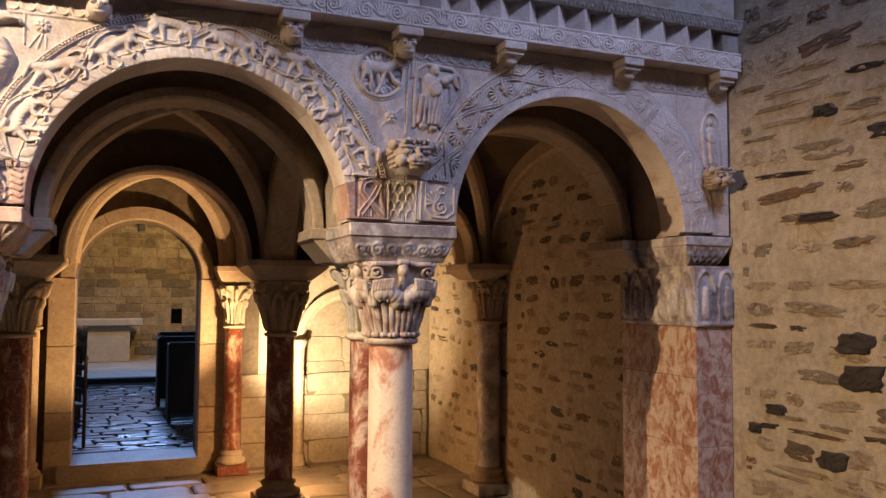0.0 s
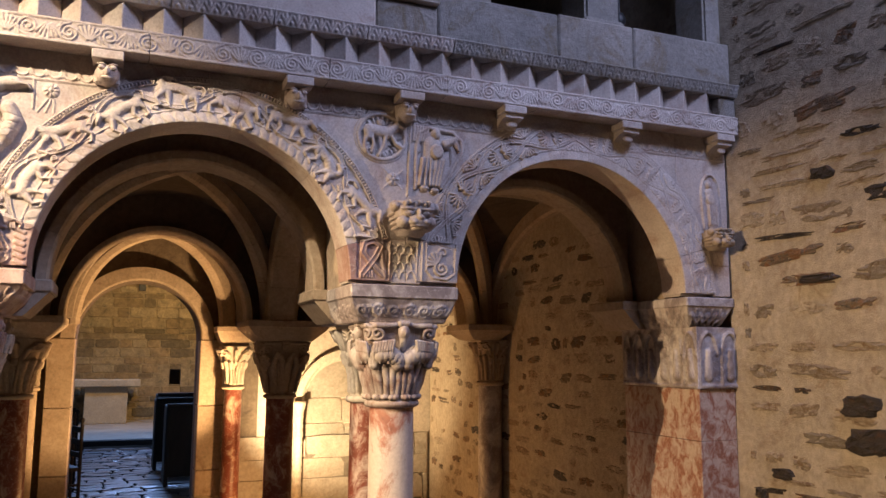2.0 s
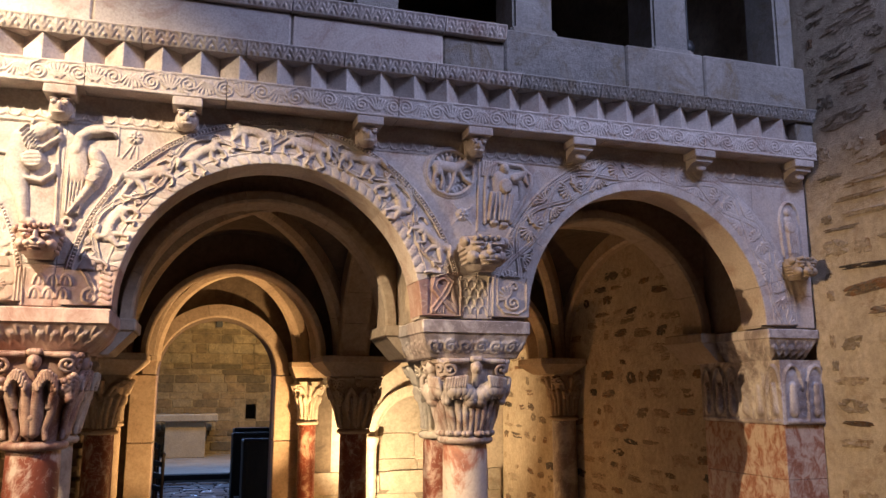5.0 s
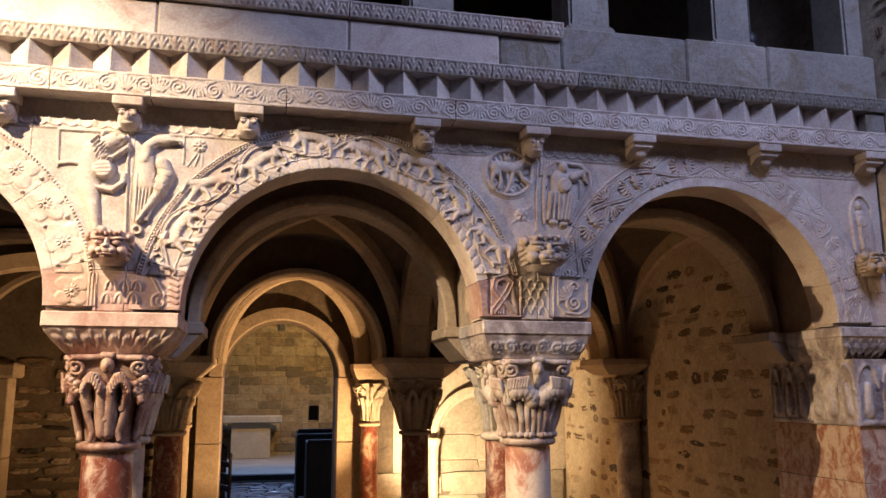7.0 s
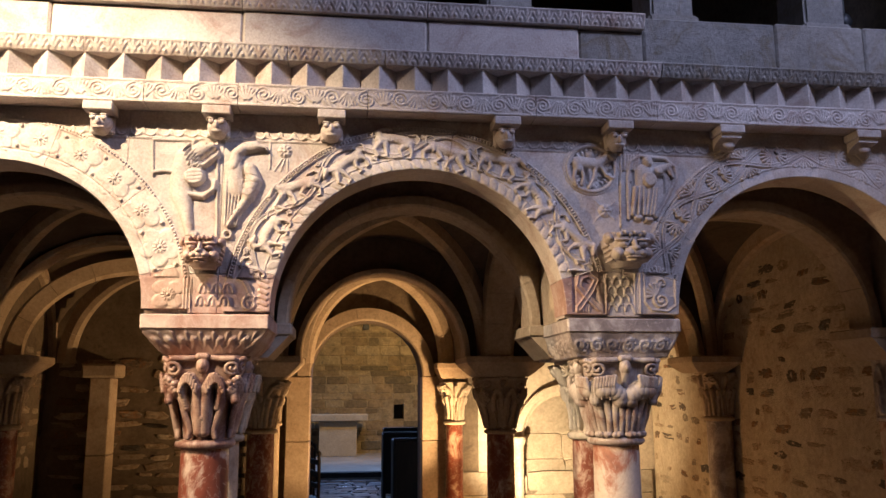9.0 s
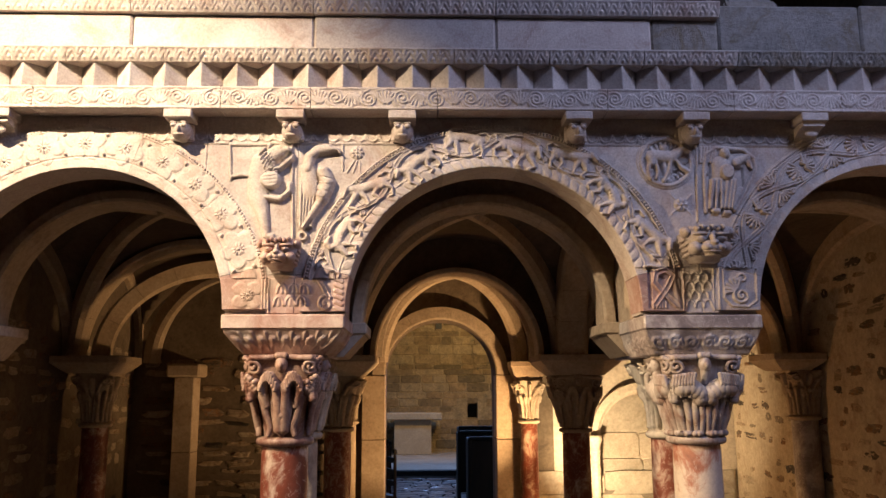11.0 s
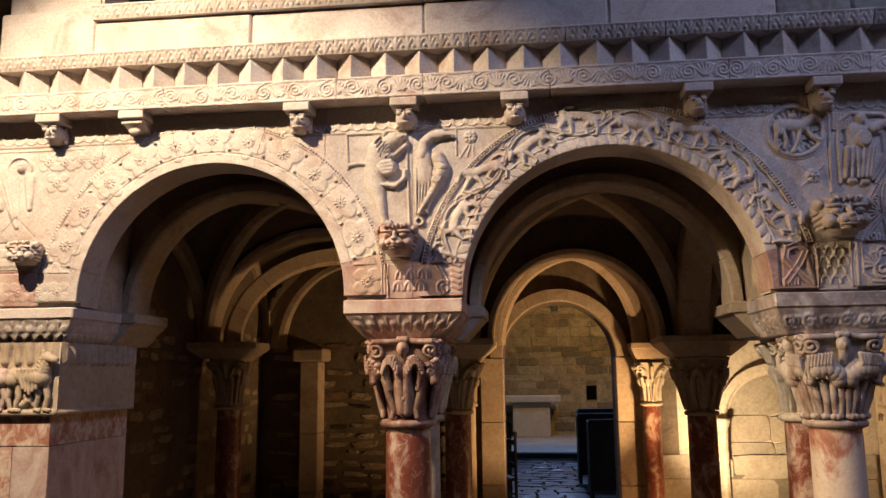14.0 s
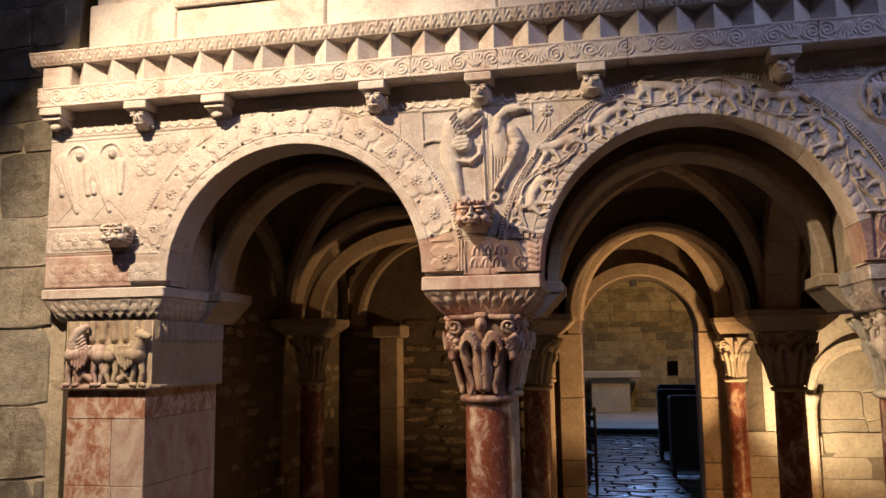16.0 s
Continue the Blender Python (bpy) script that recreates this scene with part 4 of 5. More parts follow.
for i in range(36):
    ob = obj("dentil", tooth, None, arcade)
    ob.location = (-2.7135 + 0.1595 * i + rnd.uniform(-0.004, 0.004), rnd.uniform(-0.006, 0.004), 0)
    ob.rotation_euler.z = rnd.uniform(-0.03, 0.03)
box("dentil_back", -2.96, 3.08, -0.024, 0.06, 3.15, 3.345, MARBLE, arcade, 0)
box("dentil_end", -2.965, -2.80, -0.094, 0.02, 3.159, 3.271, MARBLE, arcade, 0.006)
box("dentil_end", 2.965, 3.08, -0.09, 0.02, 3.159, 3.271, GREY, arcade, 0.006)


def corbel(x, style):
    """A small block under the frieze with a plain rounded mask or a roll."""
    bm = box_bm(x - 0.062, x + 0.062, -0.135, 0.02, 3.012, 3.051, 0.004)
    if style == 2:
        pr = [(0.02, 3.012), (-0.118, 3.012), (-0.118, 2.992)]
        pr += [(-0.115 + 0.105 * math.sin(t), 2.992 - 0.075 * (1 - math.cos(t))) for t in np.linspace(0.05, 1.5, 8)]
        pr.append((0.02, 2.915))
        rows = [[bm.verts.new((xx, y, z)) for y, z in pr] for xx in (x - 0.05, x + 0.05)]
        for k in range(len(pr)):
            m = (k + 1) % len(pr)
            bm.faces.new((rows[0][k], rows[0][m], rows[1][m], rows[1][k]))
        bm.faces.new(rows[0])
        bm.faces.new(rows[1][::-1])
        bmesh.ops.create_uvsphere(bm, u_segments=14, v_segments=8, radius=1, matrix=Matrix.Translation((x, -0.085, 2.966)) @ Matrix.Diagonal((0.030, 0.012, 0.018, 1)))
        bmesh.ops.recalc_face_normals(bm, faces=bm.faces)
    else:
        bmesh.ops.create_uvsphere(bm, u_segments=20, v_segments=14, radius=1, matrix=Matrix.Translation((x, -0.045, 2.972)) @ Matrix.Diagonal((0.047, 0.070, 0.048, 1)))
        box_bm(x - 0.050, x + 0.050, -0.05, 0.02, 2.930, 3.013, 0.008, bm)
        for s in (-1, 1):
            bmesh.ops.create_uvsphere(bm, u_segments=10, v_segments=8, radius=1, matrix=Matrix.Translation((x + s * 0.023, -0.108, 2.984)) @ Matrix.Diagonal((0.014, 0.012, 0.011, 1)))
            bmesh.ops.create_uvsphere(bm, u_segments=10, v_segments=8, radius=1, matrix=Matrix.Translation((x + s * 0.023, -0.106, 2.997)) @ Matrix.Diagonal((0.02, 0.012, 0.006, 1)))
        bmesh.ops.create_uvsphere(bm, u_segments=10, v_segments=8, radius=1, matrix=Matrix.Translation((x, -0.113, 2.968)) @ Matrix.Diagonal((0.010, 0.014, 0.018, 1)))
        bmesh.ops.create_uvsphere(bm, u_segments=10, v_segments=8, radius=1, matrix=Matrix.Translation((x, -0.100, 2.944)) @ Matrix.Diagonal((0.026, 0.012, 0.009, 1)))
    bmesh.ops.translate(bm, verts=bm.verts, vec=(0, 0.024, 0))
    part("corbel", bm, MARBLE, arcade, smooth=False)


for x, st in ((-2.90, 2), (-2.425, 1), (-2.008, 2), (-1.21, 1), (-0.712, 1), (-0.211, 1), (0.587, 1), (1.122, 1), (1.669, 2), (2.365, 2), (2.99, 2)):
    corbel(x, st)


def beast_mask(x, z, s, mat, deep=1.35, wide=1.0):
    """A jutting cat-like head: flat crown, brow, muzzle, snarling mouth, cheeks, round ears and mane locks."""
    bm = bmesh.new()

    def ball(dx, dy, dz, rx, ry, rz, seg=14):
        bmesh.ops.create_uvsphere(bm, u_segments=seg, v_segments=seg // 2 + 2, radius=1, matrix=Matrix.Translation((x + dx * s * wide, dy * s * deep, z + dz * s)) @ Matrix.Diagonal((rx * s * wide, ry * s * deep, rz * s, 1)))
    lump = box_bm(x - 0.98 * s * wide, x + 0.98 * s * wide, -0.95 * s * deep, 0.01, z - 0.68 * s, z + 0.70 * s, 0.20 * s, bm, 3)
    for v in lump.verts:
        f = (z + 0.7 * s - v.co.z) / (1.4 * s)
        v.co.x = x + (v.co.x - x) * (1 - 0.34 * f)
        if v.co.y < -0.3 * s:
            v.co.y += 0.34 * s * deep * f ** 2
    ball(0, -0.86, -0.22, 0.42, 0.42, 0.34, 18)
    ball(0, -1.20, -0.06, 0.17, 0.14, 0.13)
    ball(0, -0.98, 0.10, 0.11, 0.24, 0.30)
    ball(0, -1.10, -0.40, 0.40, 0.14, 0.06)
    ball(0, -0.98, -0.52, 0.30, 0.16, 0.08)
    for d in (-1, 1):
        ball(d * 0.24, -1.10, -0.24, 0.22, 0.18, 0.17)
        ball(d * 0.58, -0.82, -0.20, 0.26, 0.26, 0.28)
        ball(d * 0.40, -0.97, 0.16, 0.20, 0.10, 0.13)
        ball(d * 0.40, -1.06, 0.15, 0.09, 0.06, 0.08)
        ball(d * 0.42, -0.96, 0.34, 0.32, 0.15, 0.08)
        ball(d * 0.86, -0.66, 0.48, 0.22, 0.20, 0.26)
        ball(d * 0.86, -0.84, 0.48, 0.11, 0.08, 0.14)
        for k in range(4):
            ball(d * (0.88 - 0.05 * k), -0.40, 0.18 - 0.2 * k, 0.10, 0.34, 0.07, 10)
    for k in range(6):
        ball(-0.5 + 0.2 * k, -0.82, 0.58 + 0.06 * (k % 2), 0.11, 0.24, 0.14, 10)
    part("beast_head", bm, mat, arcade, smooth=True)


beast_mask(-0.742, 2.395, 0.090, ROSE, 1.75)
beast_mask(1.138, 2.440, 0.108, MARBLE, 1.45, 1.05)
beast_mask(-2.53, 2.390, 0.076, MARBLE)
beast_mask(2.955, 2.455, 0.082, BUFF)


# ---- columns ----
def lathe_bm(profile, n=32, square=None):
    P = []
    for r, z in profile:
        P.append([(r * math.cos(2 * math.pi * k / n), r * math.sin(2 * math.pi * k / n), z) for k in range(n)])
    return np.array(P).transpose(1, 0, 2)


def lathe(name, profile, mat, parent, n=32, label=""):
    P = lathe_bm(profile, n)
    return obj(name, mesh_from(name, P.reshape(-1, 3), grid_faces(n, len(profile), wrap=True)), mat, parent, label)


def capital_mesh(style, z0, z1, rb, rt, seed):
    """A carved capital: a bell from a round foot to a square top, with carving in its surface."""
    nth, nz = 220, 84
    th = np.linspace(0, 2 * math.pi, nth, endpoint=False)
    v = np.linspace(0, z1 - z0, nz)
    TH, V = np.meshgrid(th, v, indexing="ij")
    A = TH + math.pi / 2          # the seam lies at the back
    t = V / (z1 - z0)
    p = 2 + 5 * t ** 1.5
    k = 1 / (np.abs(np.cos(A)) ** p + np.abs(np.sin(A)) ** p) ** (1 / p)
    r = (rb + (rt - rb) * t ** 1.15) * k
    q = 0.17
    rel = Relief(TH * q, V)
    hh = z1 - z0
    for f in range(4):
        c = (math.pi / 2 * f + 0.0) * q
        w = math.pi / 2 * q
        for base in (c, c + 4 * w):
            if style == "leaf":
                for d in (-1, 1):
                    rel.line([(base + d * w * 0.04, hh * 0.05), (base + d * w * 0.12, hh * 0.5), (base + d * w * 0.30, hh * 0.8)], 0.018, 0.026)
                    rel.spiral((base + d * w * 0.40, hh * 0.84), 0.030, 1.3, math.pi / 2, 0.012, 0.034, -d)
                    rel.cap((base + d * w * 0.25, hh * 0.08), (base + d * w * 0.25, hh * 0.48), 0.028, 0.022)
                    rel.cap((base + d * w * 0.25, hh * 0.48), (base + d * w * 0.25, hh * 0.56), 0.030, 0.036)
                    rel.cap((base + d * w * 0.5, hh * 0.1), (base + d * w * 0.5, hh * 0.6), 0.024, 0.030)
                rel.cap((base, hh * 0.70), (base, hh * 0.88), 0.028, 0.036)
                rel.cap((base, hh * 0.58), (base, hh * 0.60), 0.030, 0.030)
    rel.wear(0.002, 40, seed)
    r = r + rel.out() * np.clip(1.0 * np.minimum(V / 0.02, (hh - V) / 0.012), 0, 1) * (0.95 + 0.55 * t) - 0.006 - 0.026 * np.sin(math.pi * np.clip(t, 0, 1))
    P = np.stack([r * np.cos(A), r * np.sin(A), z0 + V], -1)
    top = np.zeros((nth, 1, 3))
    top[..., 2] = z1
    P = np.concatenate([P, top], 1)
    return mesh_from("capital", P.reshape(-1, 3), grid_faces(nth, nz + 1, wrap=True))


BALL = []
for a_ in range(9):
    for b_ in range(12):
        q_ = math.pi * a_ / 8
        BALL.append((math.sin(q_) * math.cos(math.pi * b_ / 6), math.sin(q_) * math.sin(math.pi * b_ / 6), math.cos(q_)))
BALL = np.array(BALL)
BALL_F = np.array([(a_ * 12 + b_, a_ * 12 + 12 + b_, a_ * 12 + 12 + (b_ + 1) % 12, a_ * 12 + (b_ + 1) % 12) for a_ in range(8) for b_ in range(12)])


class Carver:
    """Rounded forms strung along lines, on a surface given by a function of (across, up, out)."""

    def __init__(self, place):
        self.place, self.vs, self.fs, self.n = place, [], [], 0

    def ball(self, p, r, squash=1.0):
        c = np.array(self.place(*p))
        self.vs.append(c + BALL * (r, r, r * squash))
        self.fs.append(BALL_F + self.n)
        self.n += len(BALL)

    def limb(self, pts, r0, r1=None):
        r1 = r0 if r1 is None else r1
        w = [np.array(self.place(*p)) for p in pts]
        total = sum(np.linalg.norm(b - a) for a, b in zip(w, w[1:])) + 1e-6
        gone = 0.0
        for (p, q), (a, b) in zip(zip(pts, pts[1:]), zip(w, w[1:])):
            L = np.linalg.norm(b - a)
            n = max(2, int(L / (0.55 * min(r0, r1))))
            for i in range(n):
                f = i / n
                self.ball([p[j] + (q[j] - p[j]) * f for j in range(3)], r0 + (r1 - r0) * (gone + L * f) / total)
            gone += L
        self.ball(pts[-1], r1)

    def volute(self, c, R, r, d, turns=1.7):
        pts = []
        for k in range(26):
            f = k / 25
            a = math.pi / 2 + d * f * turns * 2 * math.pi
            q = R * (1 - 0.80 * f)
            pts.append((c[0] + q * math.cos(a) / self.unit[0], c[1] + q * math.sin(a) / self.unit[1], c[2] + 0.012 * f))
        self.limb(pts, r, r * 0.8)

    unit = (0.15, 0.36)

    def mesh(self):
        return mesh_from("carving", np.concatenate(self.vs), np.concatenate(self.fs).tolist())


def carve_lion(c, d, curls):
    """Half of a capital face: a beast whose head stands at the corner on side d, with a volute above."""
    if curls:      # humped, curly-maned beast with a bent neck
        c.limb([(d * 0.10, 0.12, 0.012), (d * 0.12, 0.40, 0.022), (d * 0.16, 0.62, 0.030), (d * 0.32, 0.74, 0.034), (d * 0.52, 0.70, 0.034), (d * 0.62, 0.56, 0.030), (d * 0.60, 0.40, 0.018)], 0.026, 0.020)
        for k in range(9):
            f = k / 8
            c.limb([(d * (0.14 + 0.44 * f), 0.66 + 0.12 * math.sin(math.pi * f), 0.052), (d * (0.17 + 0.44 * f), 0.58 + 0.12 * math.sin(math.pi * f), 0.056)], 0.009)
        c.ball((d * 0.98, 0.60, 0.012), 0.044)
        c.limb([(d * 1.00, 0.57, 0.030), (d * 0.98, 0.48, 0.052)], 0.027, 0.019)
        for k in range(14):
            a = k * 2.4
            c.ball((d * (0.94 + 0.20 * math.cos(a) * (k / 14) ** 0.5), 0.64 + 0.11 * math.sin(a) * (k / 14) ** 0.5, 0.040), 0.014)
        c.limb([(d * 0.72, 0.52, 0.022), (d * 0.66, 0.30, 0.020), (d * 0.52, 0.14, 0.018), (d * 0.60, 0.05, 0.026)], 0.019, 0.012)
        c.limb([(d * 0.36, 0.60, 0.012), (d * 0.36, 0.34, 0.014), (d * 0.28, 0.10, 0.016)], 0.014, 0.010)
    else:          # standing lion, mane of long locks, head turned down at the corner
        c.limb([(d * 0.22, 0.53, 0.022), (d * 0.50, 0.60, 0.026), (d * 0.78, 0.60, 0.026)], 0.042, 0.044)
        c.ball((d * 0.20, 0.48, 0.020), 0.040)
        c.ball((d * 1.00, 0.60, 0.010), 0.046)
        c.limb([(d * 1.02, 0.56, 0.030), (d * 1.02, 0.46, 0.046)], 0.030, 0.022)
        for q in (-1, 1):
            c.ball((d * (1.00 + 0.12 * q), 0.63, 0.046), 0.008)
            c.ball((d * (1.00 + 0.22 * q), 0.69, 0.020), 0.014)
        for k in range(8):
            f = k / 7
            c.limb([(d * (0.36 + 0.50 * f), 0.76 - 0.03 * f, 0.052), (d * (0.40 + 0.50 * f), 0.66 - 0.03 * f, 0.060), (d * (0.36 + 0.56 * f), 0.55 - 0.03 * (k % 3), 0.054)], 0.0105, 0.007)
        for x0, x1, x2 in ((0.18, 0.10, 0.16), (0.38, 0.40, 0.34), (0.70, 0.62, 0.68), (0.92, 0.94, 0.90)):
            c.limb([(d * x0, 0.46, 0.018), (d * x1, 0.26, 0.024), (d * x2, 0.07, 0.018)], 0.021, 0.013)
            c.limb([(d * x2, 0.05, 0.022), (d * (x2 + 0.10), 0.045, 0.030)], 0.014)
        c.limb([(d * 0.10, 0.50, 0.010), (d * 0.02, 0.36, 0.020), (d * 0.06, 0.22, 0.022)], 0.009)
    c.volute((d * 0.84, 0.86, 0.014), 0.036, 0.0095, -d)
    c.limb([(d * 0.30, 0.97, 0.004), (d * 0.55, 0.96, 0.010), (d * 0.84, 0.96, 0.018)], 0.013)


def sculpted_capital(z0, z1, rb, rt, style):
    """The bell of a capital, round below and square above, and the beasts carved out of it."""
    def half(t):
        return rb * 0.92 + (rt * 0.86 - rb * 0.92) * max(t, 0) ** 1.25
    nth, nz = 64, 14
    P = np.zeros((nth, nz + 1, 3))
    for j in range(nz):
        t = j / (nz - 1)
        pw = 2 + 5 * t ** 1.4
        for i in range(nth):
            a = 2 * math.pi * i / nth
            k = 1 / (abs(math.cos(a)) ** pw + abs(math.sin(a)) ** pw) ** (1 / pw)
            P[i, j] = (half(t) * k * math.cos(a), half(t) * k * math.sin(a), z0 + (z1 - z0) * t)
    P[:, nz] = (0, 0, z1)
    bell = mesh_from("bell", P.reshape(-1, 3), grid_faces(nth, nz + 1, wrap=True))
    vs, fs, n = [], [], 0
    for f in range(4):
        nx, ny = ((0, -1), (1, 0), (0, 1), (-1, 0))[f]
        tx, ty = -ny, nx

        def place(a, t, out):
            w = half(t)
            pw = 2 + 5 * min(max(t, 0), 1) ** 1.4
            ang = max(-1.15, min(1.15, a)) * math.pi / 4
            k = 1 / (abs(math.cos(ang)) ** pw + abs(math.sin(ang)) ** pw) ** (1 / pw)
            q = w * k + out
            return (q * (math.cos(ang) * nx + math.sin(ang) * tx), q * (math.cos(ang) * ny + math.sin(ang) * ty), z0 + (z1 - z0) * t)
        c = Carver(place)
        for d in (-1, 1):
            carve_lion(c, d, style == "beasts")
        c.ball((0, 0.88, 0.016), 0.028, 1.3)
        c.ball((0, 0.87, 0.042), 0.010, 1.4)
        c.limb([(-0.12, 0.985, 0.012), (0.12, 0.985, 0.012)], 0.016)
        if style == "beasts":
            c.ball((0, 0.28, 0.022), 0.022)
            for d in (-1, 1):
                c.ball((d * 0.10, 0.34, 0.024), 0.011)
            c.limb([(0, 0.20, 0.012), (0, 0.05, 0.012)], 0.013)
        else:
            c.limb([(0, 0.80, 0.018), (0, 0.66, 0.016)], 0.020, 0.014)
        vs += c.vs
        fs += [q + n for q in c.fs]
        n += c.n
    return bell, mesh_from("beast_carving", np.concatenate(vs), np.concatenate(fs).tolist())


def column(x, y, r, zcap, ztop, rt, style, shaft_mat, cap_mat, label, group, base_h=0.24, z_floor=0.0):
    """A round column on a plinth with torus rings; the capital starts at zcap and ends at ztop."""
    th = thing("column", label, "column", group, at=(x, y, z_floor))
    zcap, ztop = zcap - z_floor, ztop - z_floor
    b = base_h
    box("plinth", -r * 1.75, r * 1.75, -r * 1.75, r * 1.75, 0, b * 0.42, shaft_mat, th, 0.008)
    prof = [(r * 1.0, b * 0.42)]
    for k in range(7):
        a = -math.pi / 2 + math.pi * k / 6
        prof.append((r * (1.42 + 0.22 * math.cos(a)), b * (0.54 + 0.11 * math.sin(a))))
    prof += [(r * 1.22, b * 0.70), (r * 1.18, b * 0.78)]
    for k in range(5):
        a = -math.pi / 2 + math.pi * k / 4
        prof.append((r * (1.2 + 0.10 * math.cos(a)), b * (0.87 + 0.07 * math.sin(a))))
    prof += [(r * 1.02, b)]
    lathe("base", prof, cap_mat, th)
    lathe("shaft", [(r * 0.98, b * 0.99), (r * 1.035, b + 0.05), (r * 1.03, b + (zcap - b) * 0.4), (r, zcap - 0.07), (r * 0.985, zcap - 0.03), (r * 0.98, zcap)], shaft_mat, th)
    ast = [(r * 0.9, zcap - 0.035)]
    for k in range(9):
        a = -math.pi / 2 + math.pi * k / 8
        ast.append((r * 1.06 + 0.020 * math.cos(a), zcap - 0.014 + 0.019 * math.sin(a)))
    ast.append((r * 0.9, zcap + 0.008))
    lathe("astragal", ast, cap_mat, th)
    if style in ("beasts", "lions"):
        bell, beasts = sculpted_capital(zcap, ztop, r, rt, style)
        cap = obj("capital", bell, cap_mat, th)
        obj("carving", beasts, cap_mat, cap, "beasts carved in high relief")
    else:
        obj("capital", capital_mesh(style, zcap, ztop, r * 1.0, rt, int(abs(x) * 100)), cap_mat, th)
    return th


def impost(x0, x1, y0, y1, zt, zm, zb, inset, mat, carve, label, scroll=False, parent=None):
    """A slab with a plain upper edge and a carved slope below."""
    th = thing("impost_block", label, "impost", "imposts of the arcade") if parent is None else parent
    box("slab", x0, x1, y0, y1, zm, zt, mat, th, 0.006)
    cx, cy = (x0 + x1) / 2, (y0 + y1) / 2
    hgt = zm - zb
    edges = []
    for (ax, ay), (bx, by) in (((x0, y0), (x1, y0)), ((x1, y0), (x1, y1)), ((x1, y1), (x0, y1)), ((x0, y1), (x0, y0))):
        L = math.hypot(bx - ax, by - ay)
        n, m = int(L / 0.006), max(5, int(hgt / 0.006))
        U, V = np.meshgrid(np.linspace(0, L, n), np.linspace(0, hgt * 1.15, m), indexing="ij")
        rel = Relief(U, V)
        if carve:
            p = 0.085 if scroll else 0.062
            for i in range(int(L / p) + 1):
                u = (i + 0.5) * p
                if scroll:
                    s = 1 if i % 2 else -1
                    rel.spiral((u, hgt * 0.55), 0.034, 1.5, s, 0.0065, 0.009, s, 16)
                    rel.fan((u + p / 2, hgt * (0.55 - s * 0.3)), 0.05, s * math.pi / 2, 1.6, 4, 0.008, 0.008)
                else:
                    rel.rosette((u, hgt * 0.62), 0.026, 0.012, 7)
                    rel.ring((u, hgt * 0.22), 0.024, 0.008, 0.009, 8, 0, math.pi)
                    rel.line([(u + p / 2, hgt * 0.1), (u + p / 2, hgt)], 0.005, 0.007)
        rel.wear(0.0018, 45, int(abs(ax) * 77) % 90)
        H = rel.out()
        e = V / (hgt * 1.15)
        nx, ny = (by - ay) / L, -(bx - ax) / L
        px, py = ax + (bx - ax) * U / L, ay + (by - ay) * U / L
        ins = 0.008 + inset * (1 - e) ** 1.15
        px = cx + (px - cx) * (1 - ins / abs((x1 - x0) / 2)) + nx * H
        py = cy + (py - cy) * (1 - ins / abs((y1 - y0) / 2)) + ny * H
        P = np.stack([px, py, zb + e * hgt], -1)
        edges.append(P[:-1])
    P = np.concatenate(edges, 0)
    bot = P[:, :1].copy()
    bot[..., 0], bot[..., 1] = cx, cy
    P = np.concatenate([bot, P], 1)
    obj("slope", mesh_from("slope", P.reshape(-1, 3), grid_faces(P.shape[0], P.shape[1], wrap=True)), mat, th)
    return th


FG = "columns of the arcade front"
column(-0.735, 0.165, 0.103, 1.605, 1.968, 0.182, "beasts", RED, CAPR, "red marble column with white veins and beast capital", FG)
column(1.128, 0.165, 0.106, 1.600, 1.962, 0.19, "lions", CREAM, CAPM, "cream and red marble column with a lion-carved capital", FG)
column(-0.72, 0.575, 0.080, 1.605, 1.968, 0.15, "beasts", BUFF, BUFF, "slender buff stone column behind the red one", FG)
column(1.125, 0.575, 0.085, 1.600, 1.962, 0.155, "leaf", RED, PLASTER, "mottled red marble column behind the grey one", FG)
impost(-1.003, -0.463, -0.012, 0.80, 2.143, 2.078, 1.970, 0.085, ROSE, True, "rose marble impost carved with flowers over paired columns")
impost(0.866, 1.400, -0.012, 0.80, 2.138, 2.074, 1.963, 0.045, GREYM, True, "grey-pink impost carved with scrolls over paired columns", True)

IG = "columns inside the vault"
column(-0.82, 3.45, 0.112, 1.50, 1.93, 0.22, "leaf", RED, BUFF, "dark red marble column under the vault", IG)
column(1.215, 3.45, 0.116, 1.48, 1.93, 0.235, "beasts", RED, BUFF, "shadowed red marble column under the vault", IG)
column(1.01, 4.90, 0.088, 1.50, 1.90, 0.155, "leaf", RED, PLASTER, "red-streaked column with pale leaf capital by the doorway", IG)
column(-0.85, 4.90, 0.075, 1.50, 1.90, 0.135, "leaf", BUFF, BUFF, "buff stone column by the doorway", IG)
column(3.13, 3.27, 0.108, 1.58, 1.96, 0.16, "leaf", GREYM, BUFF, "grey veined column against the rubble wall", IG)
column(-2.82, 3.35, 0.105, 1.55, 1.96, 0.16, "leaf", RED, BUFF, "red marble column against the side wall", IG)
for x, y, w, z in ((-0.82, 3.45, 0.33, 1.93), (1.215, 3.45, 0.34, 1.93), (1.01, 4.92, 0.20, 1.90), (-0.85, 4.92, 0.19, 1.90), (3.06, 3.27, 0.27, 1.96), (-2.84, 3.35, 0.28, 1.96)):
    impost(x - w, min(x + w, 3.235), y - w, y + w * 0.95, 2.10, 2.04, z, w * 0.34, BUFF, False, "plain buff stone impost under the vault ribs")


